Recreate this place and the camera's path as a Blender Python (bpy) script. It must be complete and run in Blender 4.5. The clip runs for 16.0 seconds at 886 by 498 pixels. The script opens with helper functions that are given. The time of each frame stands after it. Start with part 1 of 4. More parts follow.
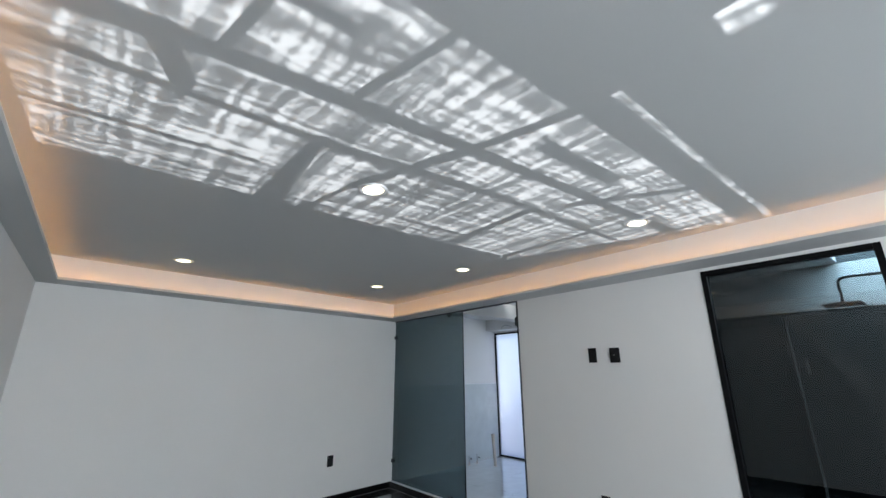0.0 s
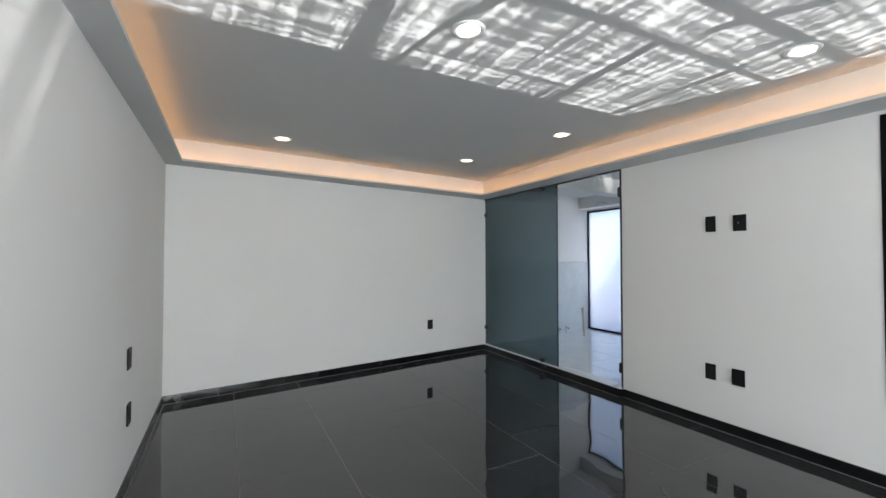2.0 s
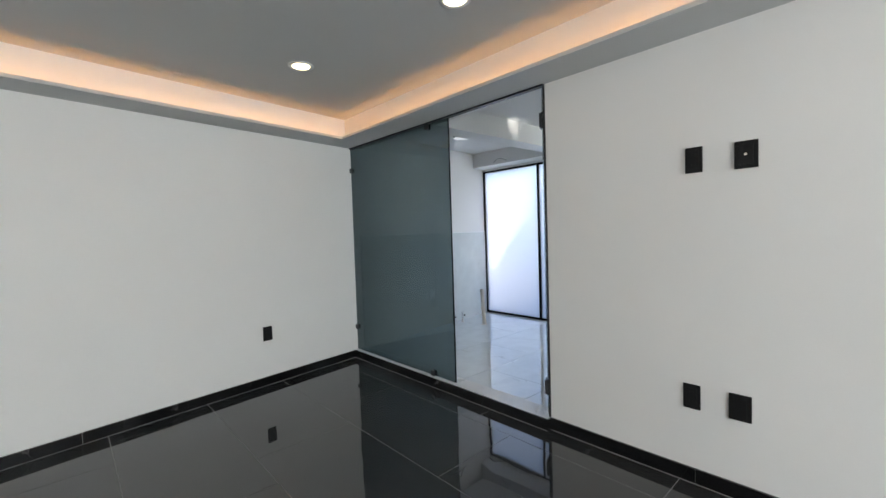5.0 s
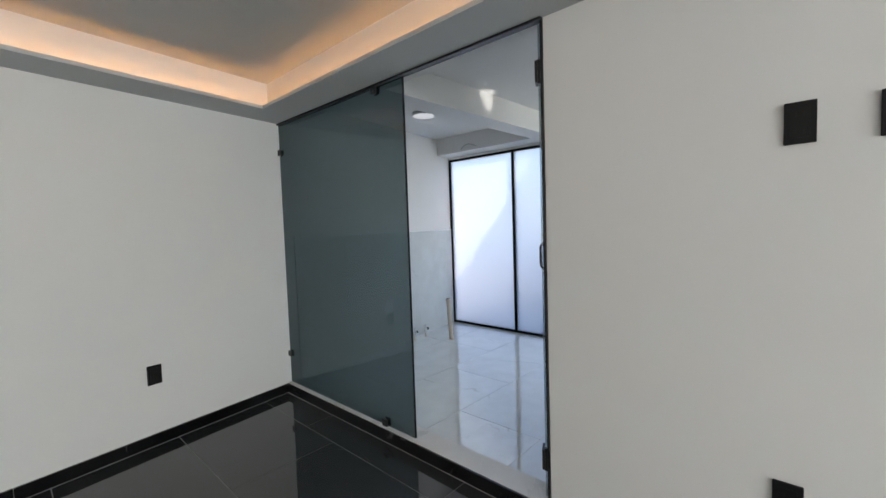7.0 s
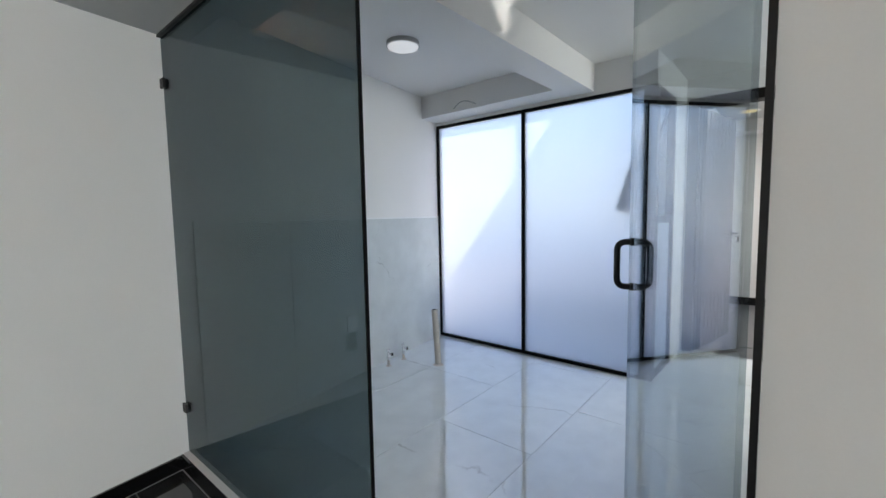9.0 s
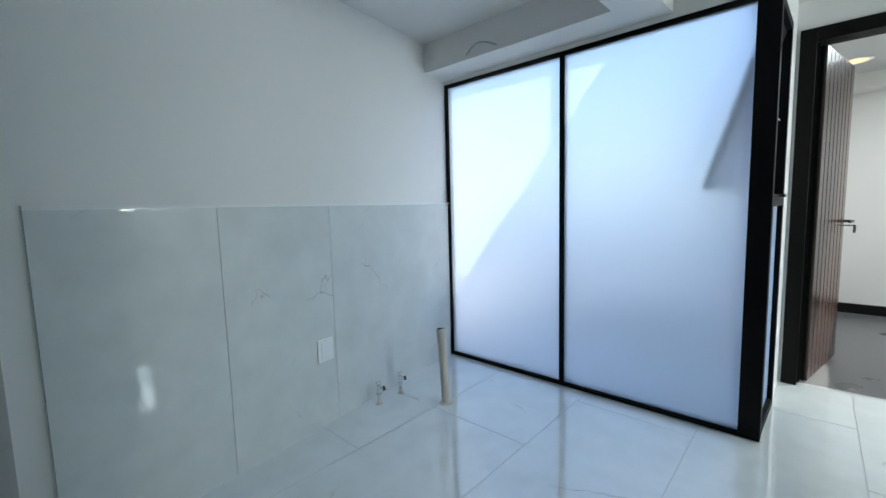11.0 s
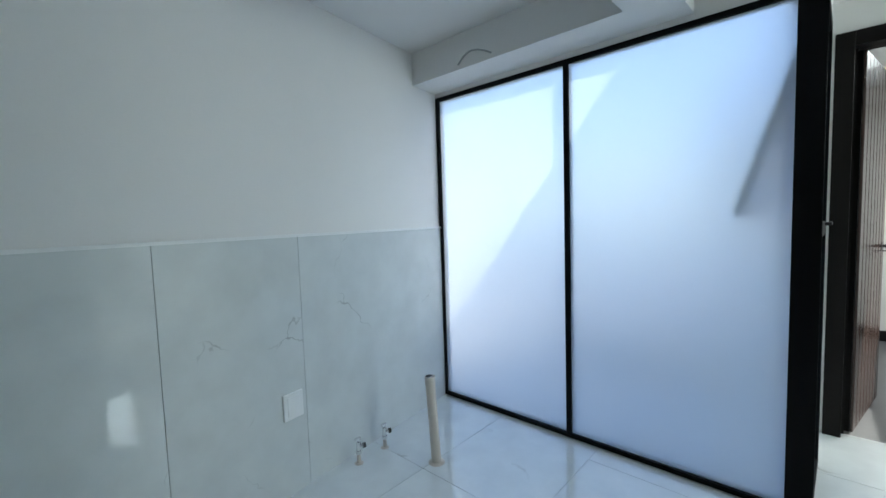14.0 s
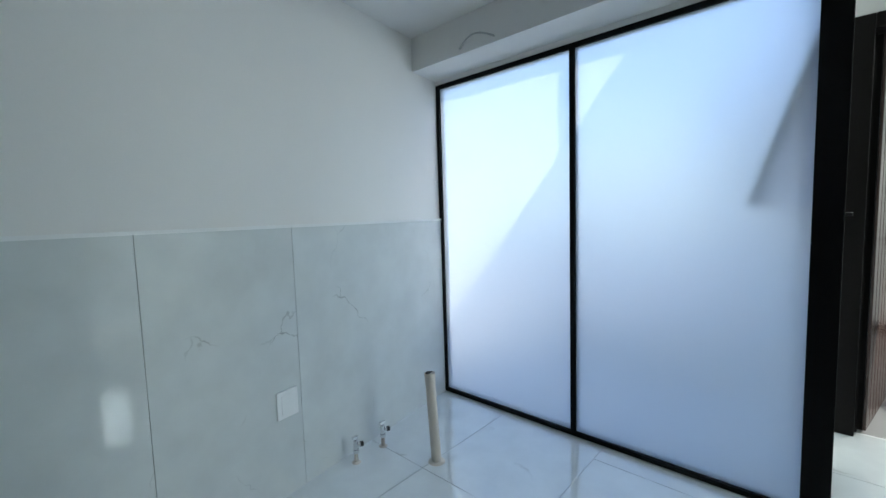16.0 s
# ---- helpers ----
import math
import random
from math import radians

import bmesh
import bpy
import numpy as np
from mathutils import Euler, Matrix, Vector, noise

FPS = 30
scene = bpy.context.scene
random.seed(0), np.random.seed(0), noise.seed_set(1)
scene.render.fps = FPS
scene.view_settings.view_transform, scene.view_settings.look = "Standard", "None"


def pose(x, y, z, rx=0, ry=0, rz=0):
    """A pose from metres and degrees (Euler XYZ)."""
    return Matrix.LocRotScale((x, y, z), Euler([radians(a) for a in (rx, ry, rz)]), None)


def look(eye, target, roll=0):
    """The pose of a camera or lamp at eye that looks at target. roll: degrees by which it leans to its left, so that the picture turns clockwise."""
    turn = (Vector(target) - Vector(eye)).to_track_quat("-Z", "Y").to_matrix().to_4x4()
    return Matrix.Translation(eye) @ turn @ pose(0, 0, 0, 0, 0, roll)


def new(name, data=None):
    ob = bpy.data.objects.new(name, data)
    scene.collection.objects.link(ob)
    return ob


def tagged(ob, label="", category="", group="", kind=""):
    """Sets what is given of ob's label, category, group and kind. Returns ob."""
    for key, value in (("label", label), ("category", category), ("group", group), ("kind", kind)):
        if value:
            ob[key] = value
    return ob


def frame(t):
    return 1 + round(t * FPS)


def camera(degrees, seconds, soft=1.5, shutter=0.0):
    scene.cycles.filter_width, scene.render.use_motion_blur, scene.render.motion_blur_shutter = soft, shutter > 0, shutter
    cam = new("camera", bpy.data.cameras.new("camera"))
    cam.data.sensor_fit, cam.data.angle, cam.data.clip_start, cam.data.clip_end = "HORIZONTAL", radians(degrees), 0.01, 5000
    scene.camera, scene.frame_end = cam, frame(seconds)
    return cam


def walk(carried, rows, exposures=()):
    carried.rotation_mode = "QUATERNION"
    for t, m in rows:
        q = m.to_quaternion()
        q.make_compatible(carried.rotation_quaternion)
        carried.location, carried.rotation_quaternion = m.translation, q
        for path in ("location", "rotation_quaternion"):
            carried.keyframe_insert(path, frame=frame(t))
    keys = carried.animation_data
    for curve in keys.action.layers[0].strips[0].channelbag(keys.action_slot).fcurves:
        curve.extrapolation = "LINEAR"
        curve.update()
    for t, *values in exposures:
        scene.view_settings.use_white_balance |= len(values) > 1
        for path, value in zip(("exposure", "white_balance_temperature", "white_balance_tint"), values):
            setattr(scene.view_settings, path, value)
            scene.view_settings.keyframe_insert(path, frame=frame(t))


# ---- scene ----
cam = camera(94.3, 16.0)
PATH = [
    (0, (1.174, 0.704, 1.395), (2.388, 2.183, 1.977), -0.3),
    (0.5, (1.199, 0.677, 1.337), (2.464, 2.206, 1.582), 0.2),
    (1, (1.201, 0.661, 1.281), (2.44, 2.231, 1.323), 0.5),
    (1.5, (1.174, 0.727, 1.27), (2.26, 2.406, 1.287), 0.4),
    (2, (1.176, 0.883, 1.274), (2.111, 2.651, 1.32), -0.0),
    (2.5, (1.205, 1.065, 1.291), (2.076, 2.864, 1.354), -0.6),
    (3, (1.365, 1.235, 1.276), (2.256, 3.024, 1.327), -0.8),
    (3.5, (1.628, 1.445, 1.276), (2.59, 3.199, 1.291), -0.9),
    (4, (1.801, 1.702, 1.251), (2.88, 3.386, 1.228), -1.1),
    (4.5, (2.004, 1.969, 1.246), (3.23, 3.548, 1.191), -1.5),
    (5, (2.31, 2.121, 1.235), (3.664, 3.59, 1.155), -1.8),
    (5.2, (2.416, 2.157, 1.235), (3.805, 3.594, 1.145), -2.0),
    (7.3, (3.053, 2.829, 1.279), (4.542, 4.159, 1.164), -1.5),
    (7.5, (3.14, 2.905, 1.27), (4.641, 4.222, 1.15), -1.2),
    (8, (3.365, 3.142, 1.253), (4.885, 4.435, 1.116), -1.1),
    (8.2, (3.454, 3.237, 1.265), (4.984, 4.517, 1.115), -1.1),
    (10.3, (4.326, 3.947, 1.202), (5.854, 5.225, 1.019), -0.8),
    (10.5, (4.376, 3.992, 1.205), (5.89, 5.283, 1.007), -0.9),
    (11, (4.576, 4.12, 1.197), (6.048, 5.459, 0.996), -1.5),
    (11.5, (4.815, 4.228, 1.253), (6.244, 5.615, 1.064), -2.1),
    (12, (4.863, 4.27, 1.264), (6.272, 5.677, 1.081), -2.6),
    (12.5, (4.838, 4.281, 1.275), (6.237, 5.701, 1.105), -2.6),
    (13, (4.838, 4.291, 1.288), (6.25, 5.699, 1.134), -2.4),
    (13.5, (4.854, 4.285, 1.286), (6.292, 5.668, 1.141), -2.1),
    (14, (4.864, 4.287, 1.281), (6.336, 5.633, 1.14), -1.8),
    (14.5, (4.873, 4.302, 1.271), (6.37, 5.62, 1.127), -1.6),
    (15, (4.876, 4.322, 1.273), (6.379, 5.632, 1.121), -1.8),
    (15.5, (4.909, 4.321, 1.269), (6.396, 5.65, 1.113), -1.9),
    (16, (4.922, 4.348, 1.258), (6.394, 5.692, 1.094), -1.7),
]
EXPOSURES = [(0.0, 1.66, 6150, 10), (0.5, 1.85, 6220, 10), (1.0, 2.12, 6400, 10), (1.5, 2.18, 6520, 10), (2.0, 2.0, 6480, 10), (2.5, 1.85, 6420, 10), (3.0, 1.97, 6480, 10),
             (3.5, 2.1, 6540, 10), (4.5, 2.16, 6600, 10), (5.0, 2.12, 6640, 10), (8.0, 1.97, 6800, 11), (10.3, 2.08, 6400, 6), (11.0, 2.0, 6240, 2), (12.0, 1.95, 6270, 1), (16.0, 1.92, 6270, 1)]
walk(cam, [(t, look(eye, target, roll)) for t, eye, target, roll in PATH], EXPOSURES)

# ---- light ----
world = bpy.data.worlds.new("world")
scene.world = world
world.use_nodes = True
wn = world.node_tree.nodes
sky = wn.new("ShaderNodeTexSky")
sky.sky_type, sky.sun_disc = "NISHITA", False
SUN_WAY = Vector((-0.26, 0.57, -0.72)).normalized()
sky.sun_elevation = math.asin(-SUN_WAY.z)
sky.sun_rotation = math.atan2(-SUN_WAY.x, -SUN_WAY.y)
world.node_tree.links.new(sky.outputs[0], wn["Background"].inputs[0])
wn["Background"].inputs[1].default_value = 0.122


def lamp(name, kind, place, way, energy, colour, **more):
    data = bpy.data.lights.new(name, kind)
    data.energy, data.color = energy, colour
    for key, value in more.items():
        if key == "size":
            data.size = value
        elif key == "size_y":
            data.shape, data.size_y = "RECTANGLE", value
        elif key == "angle":
            data.angle = value
        elif key == "spot":
            data.spot_size, data.spot_blend, data.shadow_soft_size = value
    ob = new(name, data)
    ob.matrix_world = look(place, Vector(place) + Vector(way))
    return ob


SUN = 2.3
lamp("sun", "SUN", (12, -4, 14), SUN_WAY, SUN, (1.0, 0.95, 0.88), angle=radians(0.5))
# sky light through the wide window at the back of the room
REAR_Y = -2.20
lamp("rear_window_skylight", "AREA", (2.62, REAR_Y - 0.02, 1.28), (0, 1, -0.05), 48, (0.91, 0.97, 1.0), size=3.3, size_y=1.6)
# added spot, far outside and below the rear window: stands in for sun mirrored onto the ceiling
GLINT_RUN = Vector((0, 0.90, 0.27)).normalized()
GLINT_AT = Vector((2.6, REAR_Y, 1.05)) - GLINT_RUN * 24
lamp("ceiling_glint_spot", "SPOT", GLINT_AT, GLINT_RUN, 44000, (1.0, 0.985, 0.96), spot=(radians(14), 0.0, 0.016))
# added fill light: the hall window it stands in is assumed and unseen
lamp("hall_fill", "AREA", (7.26, 0.34, 1.68), (0, 1, -0.1), 11.0, (0.88, 0.98, 1.0), size=1.22, size_y=0.80)
# sky light through the openings of the next room and the shower
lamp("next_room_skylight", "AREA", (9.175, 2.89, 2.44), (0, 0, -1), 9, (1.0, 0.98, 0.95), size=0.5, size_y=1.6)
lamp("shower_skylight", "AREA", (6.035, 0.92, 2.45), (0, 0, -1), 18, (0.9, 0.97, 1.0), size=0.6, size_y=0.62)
# added spot in place of sun mirrored off the polished hall floor, aimed at the kitchen beam
lamp("floor_glint", "SPOT", (6.65, 2.84, 0.02), (-0.88, 1.86, 2.26), 75, (1.0, 0.98, 0.95), spot=(radians(3.4), 0.7, 0.02))

# ---- materials ----
def material(name, colour, rough=0.5, metal=0.0, spread=0.06, scale=3.0, fine=60.0, bump=0.0, spec=0.5, stretch=(1, 1, 1), coords="Object"):
    """A painted, metal or stone surface with large and fine variation of its colour, roughness and relief."""
    mat = bpy.data.materials.new(name)
    mat.use_nodes = True
    n, l = mat.node_tree.nodes, mat.node_tree.links
    b = n["Principled BSDF"]
    b.inputs["Metallic"].default_value = metal
    b.inputs["Specular IOR Level"].default_value = spec
    tc, mp = n.new("ShaderNodeTexCoord"), n.new("ShaderNodeMapping")
    mp.inputs["Scale"].default_value = stretch
    l.new(tc.outputs[coords], mp.inputs[0])
    big, small = n.new("ShaderNodeTexNoise"), n.new("ShaderNodeTexNoise")
    for tex, size, detail in ((big, scale, 3), (small, fine, 4)):
        tex.inputs["Scale"].default_value, tex.inputs["Detail"].default_value = size, detail
        l.new(mp.outputs[0], tex.inputs["Vector"])
    mix = n.new("ShaderNodeMix")
    mix.data_type, mix.blend_type = "FLOAT", "MIX"
    mix.inputs[0].default_value = 0.3
    l.new(big.outputs[0], mix.inputs[2]), l.new(small.outputs[0], mix.inputs[3])
    ramp = n.new("ShaderNodeMapRange")
    ramp.inputs[1].default_value, ramp.inputs[2].default_value = 0.3, 0.7
    ramp.inputs[3].default_value, ramp.inputs[4].default_value = 1 - spread, 1 + spread
    l.new(mix.outputs[0], ramp.inputs[0])
    hsv = n.new("ShaderNodeHueSaturation")
    hsv.inputs["Color"].default_value = (*colour, 1)
    l.new(ramp.outputs[0], hsv.inputs["Value"])
    l.new(hsv.outputs[0], b.inputs["Base Color"])
    rr = n.new("ShaderNodeMapRange")
    rr.inputs[1].default_value, rr.inputs[2].default_value = 0.3, 0.7
    rr.inputs[3].default_value, rr.inputs[4].default_value = rough * 0.88, min(1, rough * 1.12)
    l.new(big.outputs[0], rr.inputs[0]), l.new(rr.outputs[0], b.inputs["Roughness"])
    if bump:
        bp = n.new("ShaderNodeBump")
        bp.inputs["Strength"].default_value, bp.inputs["Distance"].default_value = 1.0, bump
        l.new(mix.outputs[0], bp.inputs["Height"]), l.new(bp.outputs[0], b.inputs["Normal"])
    return mat


def stone(name, colour, vein, rough, vein_scale, vein_width, vein_amount, wave, ior=1.5):
    """Polished stone tile: every piece has its own veins, and its face is very slightly uneven."""
    mat = bpy.data.materials.new(name)
    mat.use_nodes = True
    n, l = mat.node_tree.nodes, mat.node_tree.links
    b = n["Principled BSDF"]
    b.inputs["Roughness"].default_value, b.inputs["IOR"].default_value = rough, ior
    tc, info, off = n.new("ShaderNodeTexCoord"), n.new("ShaderNodeObjectInfo"), n.new("ShaderNodeVectorMath")
    off.operation = "MULTIPLY_ADD"
    comb = n.new("ShaderNodeCombineXYZ")
    for i in range(3):
        l.new(info.outputs["Random"], comb.inputs[i])
    l.new(comb.outputs[0], off.inputs[0])
    off.inputs[1].default_value = (37, 53, 29)
    l.new(tc.outputs["Object"], off.inputs[2])
    warp = n.new("ShaderNodeTexNoise")
    warp.inputs["Scale"].default_value, warp.inputs["Detail"].default_value = 2.2, 5
    l.new(off.outputs[0], warp.inputs["Vector"])
    add = n.new("ShaderNodeMix")
    add.data_type, add.blend_type = "VECTOR", "MIX"
    add.inputs[0].default_value = 0.35
    l.new(off.outputs[0], add.inputs[4]), l.new(warp.outputs["Color"], add.inputs[5])
    vor = n.new("ShaderNodeTexVoronoi")
    vor.feature = "DISTANCE_TO_EDGE"
    vor.inputs["Scale"].default_value = vein_scale
    l.new(add.outputs[1], vor.inputs["Vector"])
    edge = n.new("ShaderNodeMapRange")
    edge.inputs[1].default_value, edge.inputs[2].default_value = 0.0, vein_width
    edge.inputs[3].default_value, edge.inputs[4].default_value = 1.0, 0.0
    l.new(vor.outputs["Distance"], edge.inputs[0])
    patch = n.new("ShaderNodeTexNoise")
    patch.inputs["Scale"].default_value, patch.inputs["Detail"].default_value = 3.1, 3
    l.new(off.outputs[0], patch.inputs["Vector"])
    only = n.new("ShaderNodeMapRange")
    only.inputs[1].default_value, only.inputs[2].default_value, only.inputs[4].default_value = 0.54, 0.68, vein_amount
    l.new(patch.outputs[0], only.inputs[0])
    mul = n.new("ShaderNodeMath")
    mul.operation = "MULTIPLY"
    l.new(edge.outputs[0], mul.inputs[0]), l.new(only.outputs[0], mul.inputs[1])
    mix = n.new("ShaderNodeMix")
    mix.data_type = "RGBA"
    mix.inputs[6].default_value, mix.inputs[7].default_value = (*colour, 1), (*vein, 1)
    l.new(mul.outputs[0], mix.inputs[0])
    cloud = n.new("ShaderNodeTexNoise")
    cloud.inputs["Scale"].default_value, cloud.inputs["Detail"].default_value = 7, 6
    l.new(off.outputs[0], cloud.inputs["Vector"])
    hsv, cr = n.new("ShaderNodeHueSaturation"), n.new("ShaderNodeMapRange")
    cr.inputs[1].default_value, cr.inputs[2].default_value, cr.inputs[3].default_value, cr.inputs[4].default_value = 0.3, 0.7, 0.95, 1.05
    l.new(cloud.outputs[0], cr.inputs[0]), l.new(cr.outputs[0], hsv.inputs["Value"])
    l.new(mix.outputs[2], hsv.inputs["Color"]), l.new(hsv.outputs[0], b.inputs["Base Color"])
    low, bp = n.new("ShaderNodeTexNoise"), n.new("ShaderNodeBump")
    low.inputs["Scale"].default_value, low.inputs["Detail"].default_value = 2.6, 1
    l.new(off.outputs[0], low.inputs["Vector"])
    bp.inputs["Distance"].default_value = wave
    l.new(low.outputs[0], bp.inputs["Height"]), l.new(bp.outputs[0], b.inputs["Normal"])
    return mat


def sheen(n, l, base=0.035):
    """How much a glass face mirrors: its base share head on, all at a grazing angle."""
    facing, power, scaled = n.new("ShaderNodeLayerWeight"), n.new("ShaderNodeMath"), n.new("ShaderNodeMath")
    facing.inputs[0].default_value = 0.5
    power.operation, scaled.operation = "POWER", "MULTIPLY_ADD"
    power.inputs[1].default_value = 5.0
    scaled.inputs[1].default_value, scaled.inputs[2].default_value = 0.975 - base, base
    l.new(facing.outputs["Facing"], power.inputs[0]), l.new(power.outputs[0], scaled.inputs[0])
    return scaled.outputs[0]


def glass(name, tint, rough=0.0, reflect=1.0, base=0.035):
    """A thin pane: tinted see-through with a clear coat of reflection that grows at grazing angles."""
    mat = bpy.data.materials.new(name)
    mat.use_nodes = True
    n, l = mat.node_tree.nodes, mat.node_tree.links
    n.remove(n["Principled BSDF"])
    through_it, gloss, mix = n.new("ShaderNodeBsdfTransparent"), n.new("ShaderNodeBsdfGlossy"), n.new("ShaderNodeMixShader")
    through_it.inputs[0].default_value = (*tint, 1)
    gloss.inputs["Roughness"].default_value = rough
    gloss.inputs["Color"].default_value = (reflect, reflect, reflect, 1)
    l.new(sheen(n, l, base), mix.inputs[0]), l.new(through_it.outputs[0], mix.inputs[1]), l.new(gloss.outputs[0], mix.inputs[2])
    l.new(mix.outputs[0], n["Material Output"].inputs[0])
    return mat


def frosted(name, straight=0.94, coated=1.0):
    """Sand-blasted glass: most light is scattered through, part of it passes nearly straight."""
    mat = bpy.data.materials.new(name)
    mat.use_nodes = True
    n, l = mat.node_tree.nodes, mat.node_tree.links
    n.remove(n["Principled BSDF"])
    scatter, blur, mix = n.new("ShaderNodeBsdfTranslucent"), n.new("ShaderNodeBsdfRefraction"), n.new("ShaderNodeMixShader")
    scatter.inputs[0].default_value = (0.86, 0.90, 0.91, 1)
    blur.inputs["Color"].default_value = (0.84, 0.85, 0.92, 1)
    blur.inputs["Roughness"].default_value, blur.inputs["IOR"].default_value = 0.64, 1.3
    mix.inputs[0].default_value = straight
    gloss, coat = n.new("ShaderNodeBsdfGlossy"), n.new("ShaderNodeMixShader")
    gloss.inputs["Roughness"].default_value = 0.122
    l.new(scatter.outputs[0], mix.inputs[1]), l.new(blur.outputs[0], mix.inputs[2])
    share = n.new("ShaderNodeMath")
    share.operation = "MULTIPLY"
    share.inputs[1].default_value = coated
    l.new(sheen(n, l), share.inputs[0]), l.new(share.outputs[0], coat.inputs[0]), l.new(mix.outputs[0], coat.inputs[1]), l.new(gloss.outputs[0], coat.inputs[2])
    l.new(coat.outputs[0], n["Material Output"].inputs[0])
    return mat


def glint_mask(name):
    """A light mask: the net and streaks in its see-through colour cast bright lines."""
    mat = bpy.data.materials.new(name)
    mat.use_nodes = True
    n, l = mat.node_tree.nodes, mat.node_tree.links
    n.remove(n["Principled BSDF"])

    def ranged(value, a, b, c, d):
        node = n.new("ShaderNodeMapRange")
        for i, v in enumerate((a, b, c, d)):
            node.inputs[i + 1].default_value = v
        l.new(value, node.inputs[0])
        return node.outputs[0]

    def times(a, b, op="MULTIPLY"):
        node = n.new("ShaderNodeMath")
        node.operation = op
        l.new(a, node.inputs[0]), l.new(b, node.inputs[1])
        return node.outputs[0]

    tc, mp = n.new("ShaderNodeTexCoord"), n.new("ShaderNodeMapping")
    mp.inputs["Scale"].default_value = (1.0, 0.0, 3.33)
    l.new(tc.outputs["Object"], mp.inputs[0])
    warp, add = n.new("ShaderNodeTexNoise"), n.new("ShaderNodeMix")
    warp.inputs["Scale"].default_value = 6
    l.new(mp.outputs[0], warp.inputs["Vector"])
    add.data_type = "VECTOR"
    add.inputs[0].default_value = 0.06
    l.new(mp.outputs[0], add.inputs[4]), l.new(warp.outputs["Color"], add.inputs[5])
    vor = n.new("ShaderNodeTexVoronoi")
    vor.feature = "DISTANCE_TO_EDGE"
    vor.inputs["Scale"].default_value, vor.inputs["Randomness"].default_value = 21, 0.7
    l.new(add.outputs[1], vor.inputs["Vector"])
    net = ranged(vor.outputs["Distance"], 0.0, 0.22, 0.76, 0.47)

    def streaks(scale, lo, hi, a, b):
        m2, tex = n.new("ShaderNodeMapping"), n.new("ShaderNodeTexNoise")
        m2.inputs["Scale"].default_value = scale
        l.new(add.outputs[1], m2.inputs[0]), l.new(m2.outputs[0], tex.inputs["Vector"])
        tex.inputs["Scale"].default_value, tex.inputs["Detail"].default_value = 1.0, 3
        return ranged(tex.outputs[0], lo, hi, a, b)

    down, along = streaks((24, 1, 1.1), 0.43, 0.66, 0.68, 1.85), streaks((1.6, 1, 40), 0.45, 0.64, 0.66, 1.75)
    cloud = streaks((2.4, 1, 2.4), 0.38, 0.62, 0.7, 1.2)
    light = times(times(times(net, down), along), cloud)
    top = n.new("ShaderNodeMath")
    top.operation = "MINIMUM"
    top.inputs[1].default_value = 1.0
    l.new(light, top.inputs[0])
    tr = n.new("ShaderNodeBsdfTransparent")
    l.new(top.outputs[0], tr.inputs[0])
    l.new(tr.outputs[0], n["Material Output"].inputs[0])
    return mat


def glow(name, colour, strength):
    mat = bpy.data.materials.new(name)
    mat.use_nodes = True
    b = mat.node_tree.nodes["Principled BSDF"]
    b.inputs["Base Color"].default_value = (0.8, 0.8, 0.8, 1)
    b.inputs["Emission Color"].default_value = (*colour, 1)
    b.inputs["Emission Strength"].default_value = strength
    return mat


M_WALL = material("white_wall_paint", (0.80, 0.79, 0.775), 0.75, spread=0.025, scale=1.3, fine=180, bump=0.0006)
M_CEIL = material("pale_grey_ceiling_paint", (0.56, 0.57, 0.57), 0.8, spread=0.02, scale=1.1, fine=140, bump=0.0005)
M_BLACK_TILE = stone("polished_black_stone", (0.027, 0.027, 0.028), (0.30, 0.29, 0.28), 0.03, 1.5, 0.008, 0.35, 0.0022, 1.75)
M_BLACK_BASE = stone("black_stone_skirting", (0.006, 0.006, 0.0065), (0.25, 0.24, 0.23), 0.05, 2.5, 0.010, 0.6, 0.001)
M_GROUT_DARK = material("grey_grout", (0.25, 0.246, 0.242), 0.85, spread=0.15, scale=8, fine=90)
M_WHITE_TILE = stone("polished_white_stone", (0.86, 0.89, 0.89), (0.34, 0.33, 0.31), 0.02, 1.3, 0.009, 0.65, 0.0026, 2.45)
M_GROUT_PALE = material("pale_grout", (0.60, 0.61, 0.61), 0.85, spread=0.1, scale=8, fine=90)
M_PANEL = stone("white_stone_panel", (0.64, 0.67, 0.668), (0.14, 0.16, 0.15), 0.03, 2.3, 0.005, 0.6, 0.0007)
M_KERB = material("white_marble_kerb", (0.74, 0.73, 0.71), 0.3, spread=0.06, scale=5, fine=50)
M_FRAME = material("black_aluminium", (0.004, 0.0044, 0.005), 0.5, spread=0.12, scale=4, fine=200, spec=0.12)
M_HARD = material("matt_black_metal", (0.010, 0.010, 0.011), 0.35, metal=0.0, spread=0.1, scale=20, fine=150)
M_PLATE = material("black_plastic", (0.008, 0.008, 0.0085), 0.5, spec=0.3, spread=0.08, scale=30, fine=200)
M_HOLE_SHADE = material("hole_shade_black", (0.003, 0.003, 0.003), 0.6, spread=0.05)
M_WHITE_PLASTIC = material("white_plastic", (0.82, 0.83, 0.83), 0.35, spread=0.02, scale=20, fine=100)
M_CHROME = material("chrome", (0.75, 0.75, 0.76), 0.14, metal=1.0, spread=0.05, scale=30)
M_ALU = material("satin_aluminium", (0.78, 0.79, 0.80), 0.45, metal=0.6, spread=0.05, scale=30)
M_PVC = material("dusty_pvc_pipe", (0.58, 0.52, 0.46), 0.6, spread=0.12, scale=9, fine=80, stretch=(1, 1, 0.4))
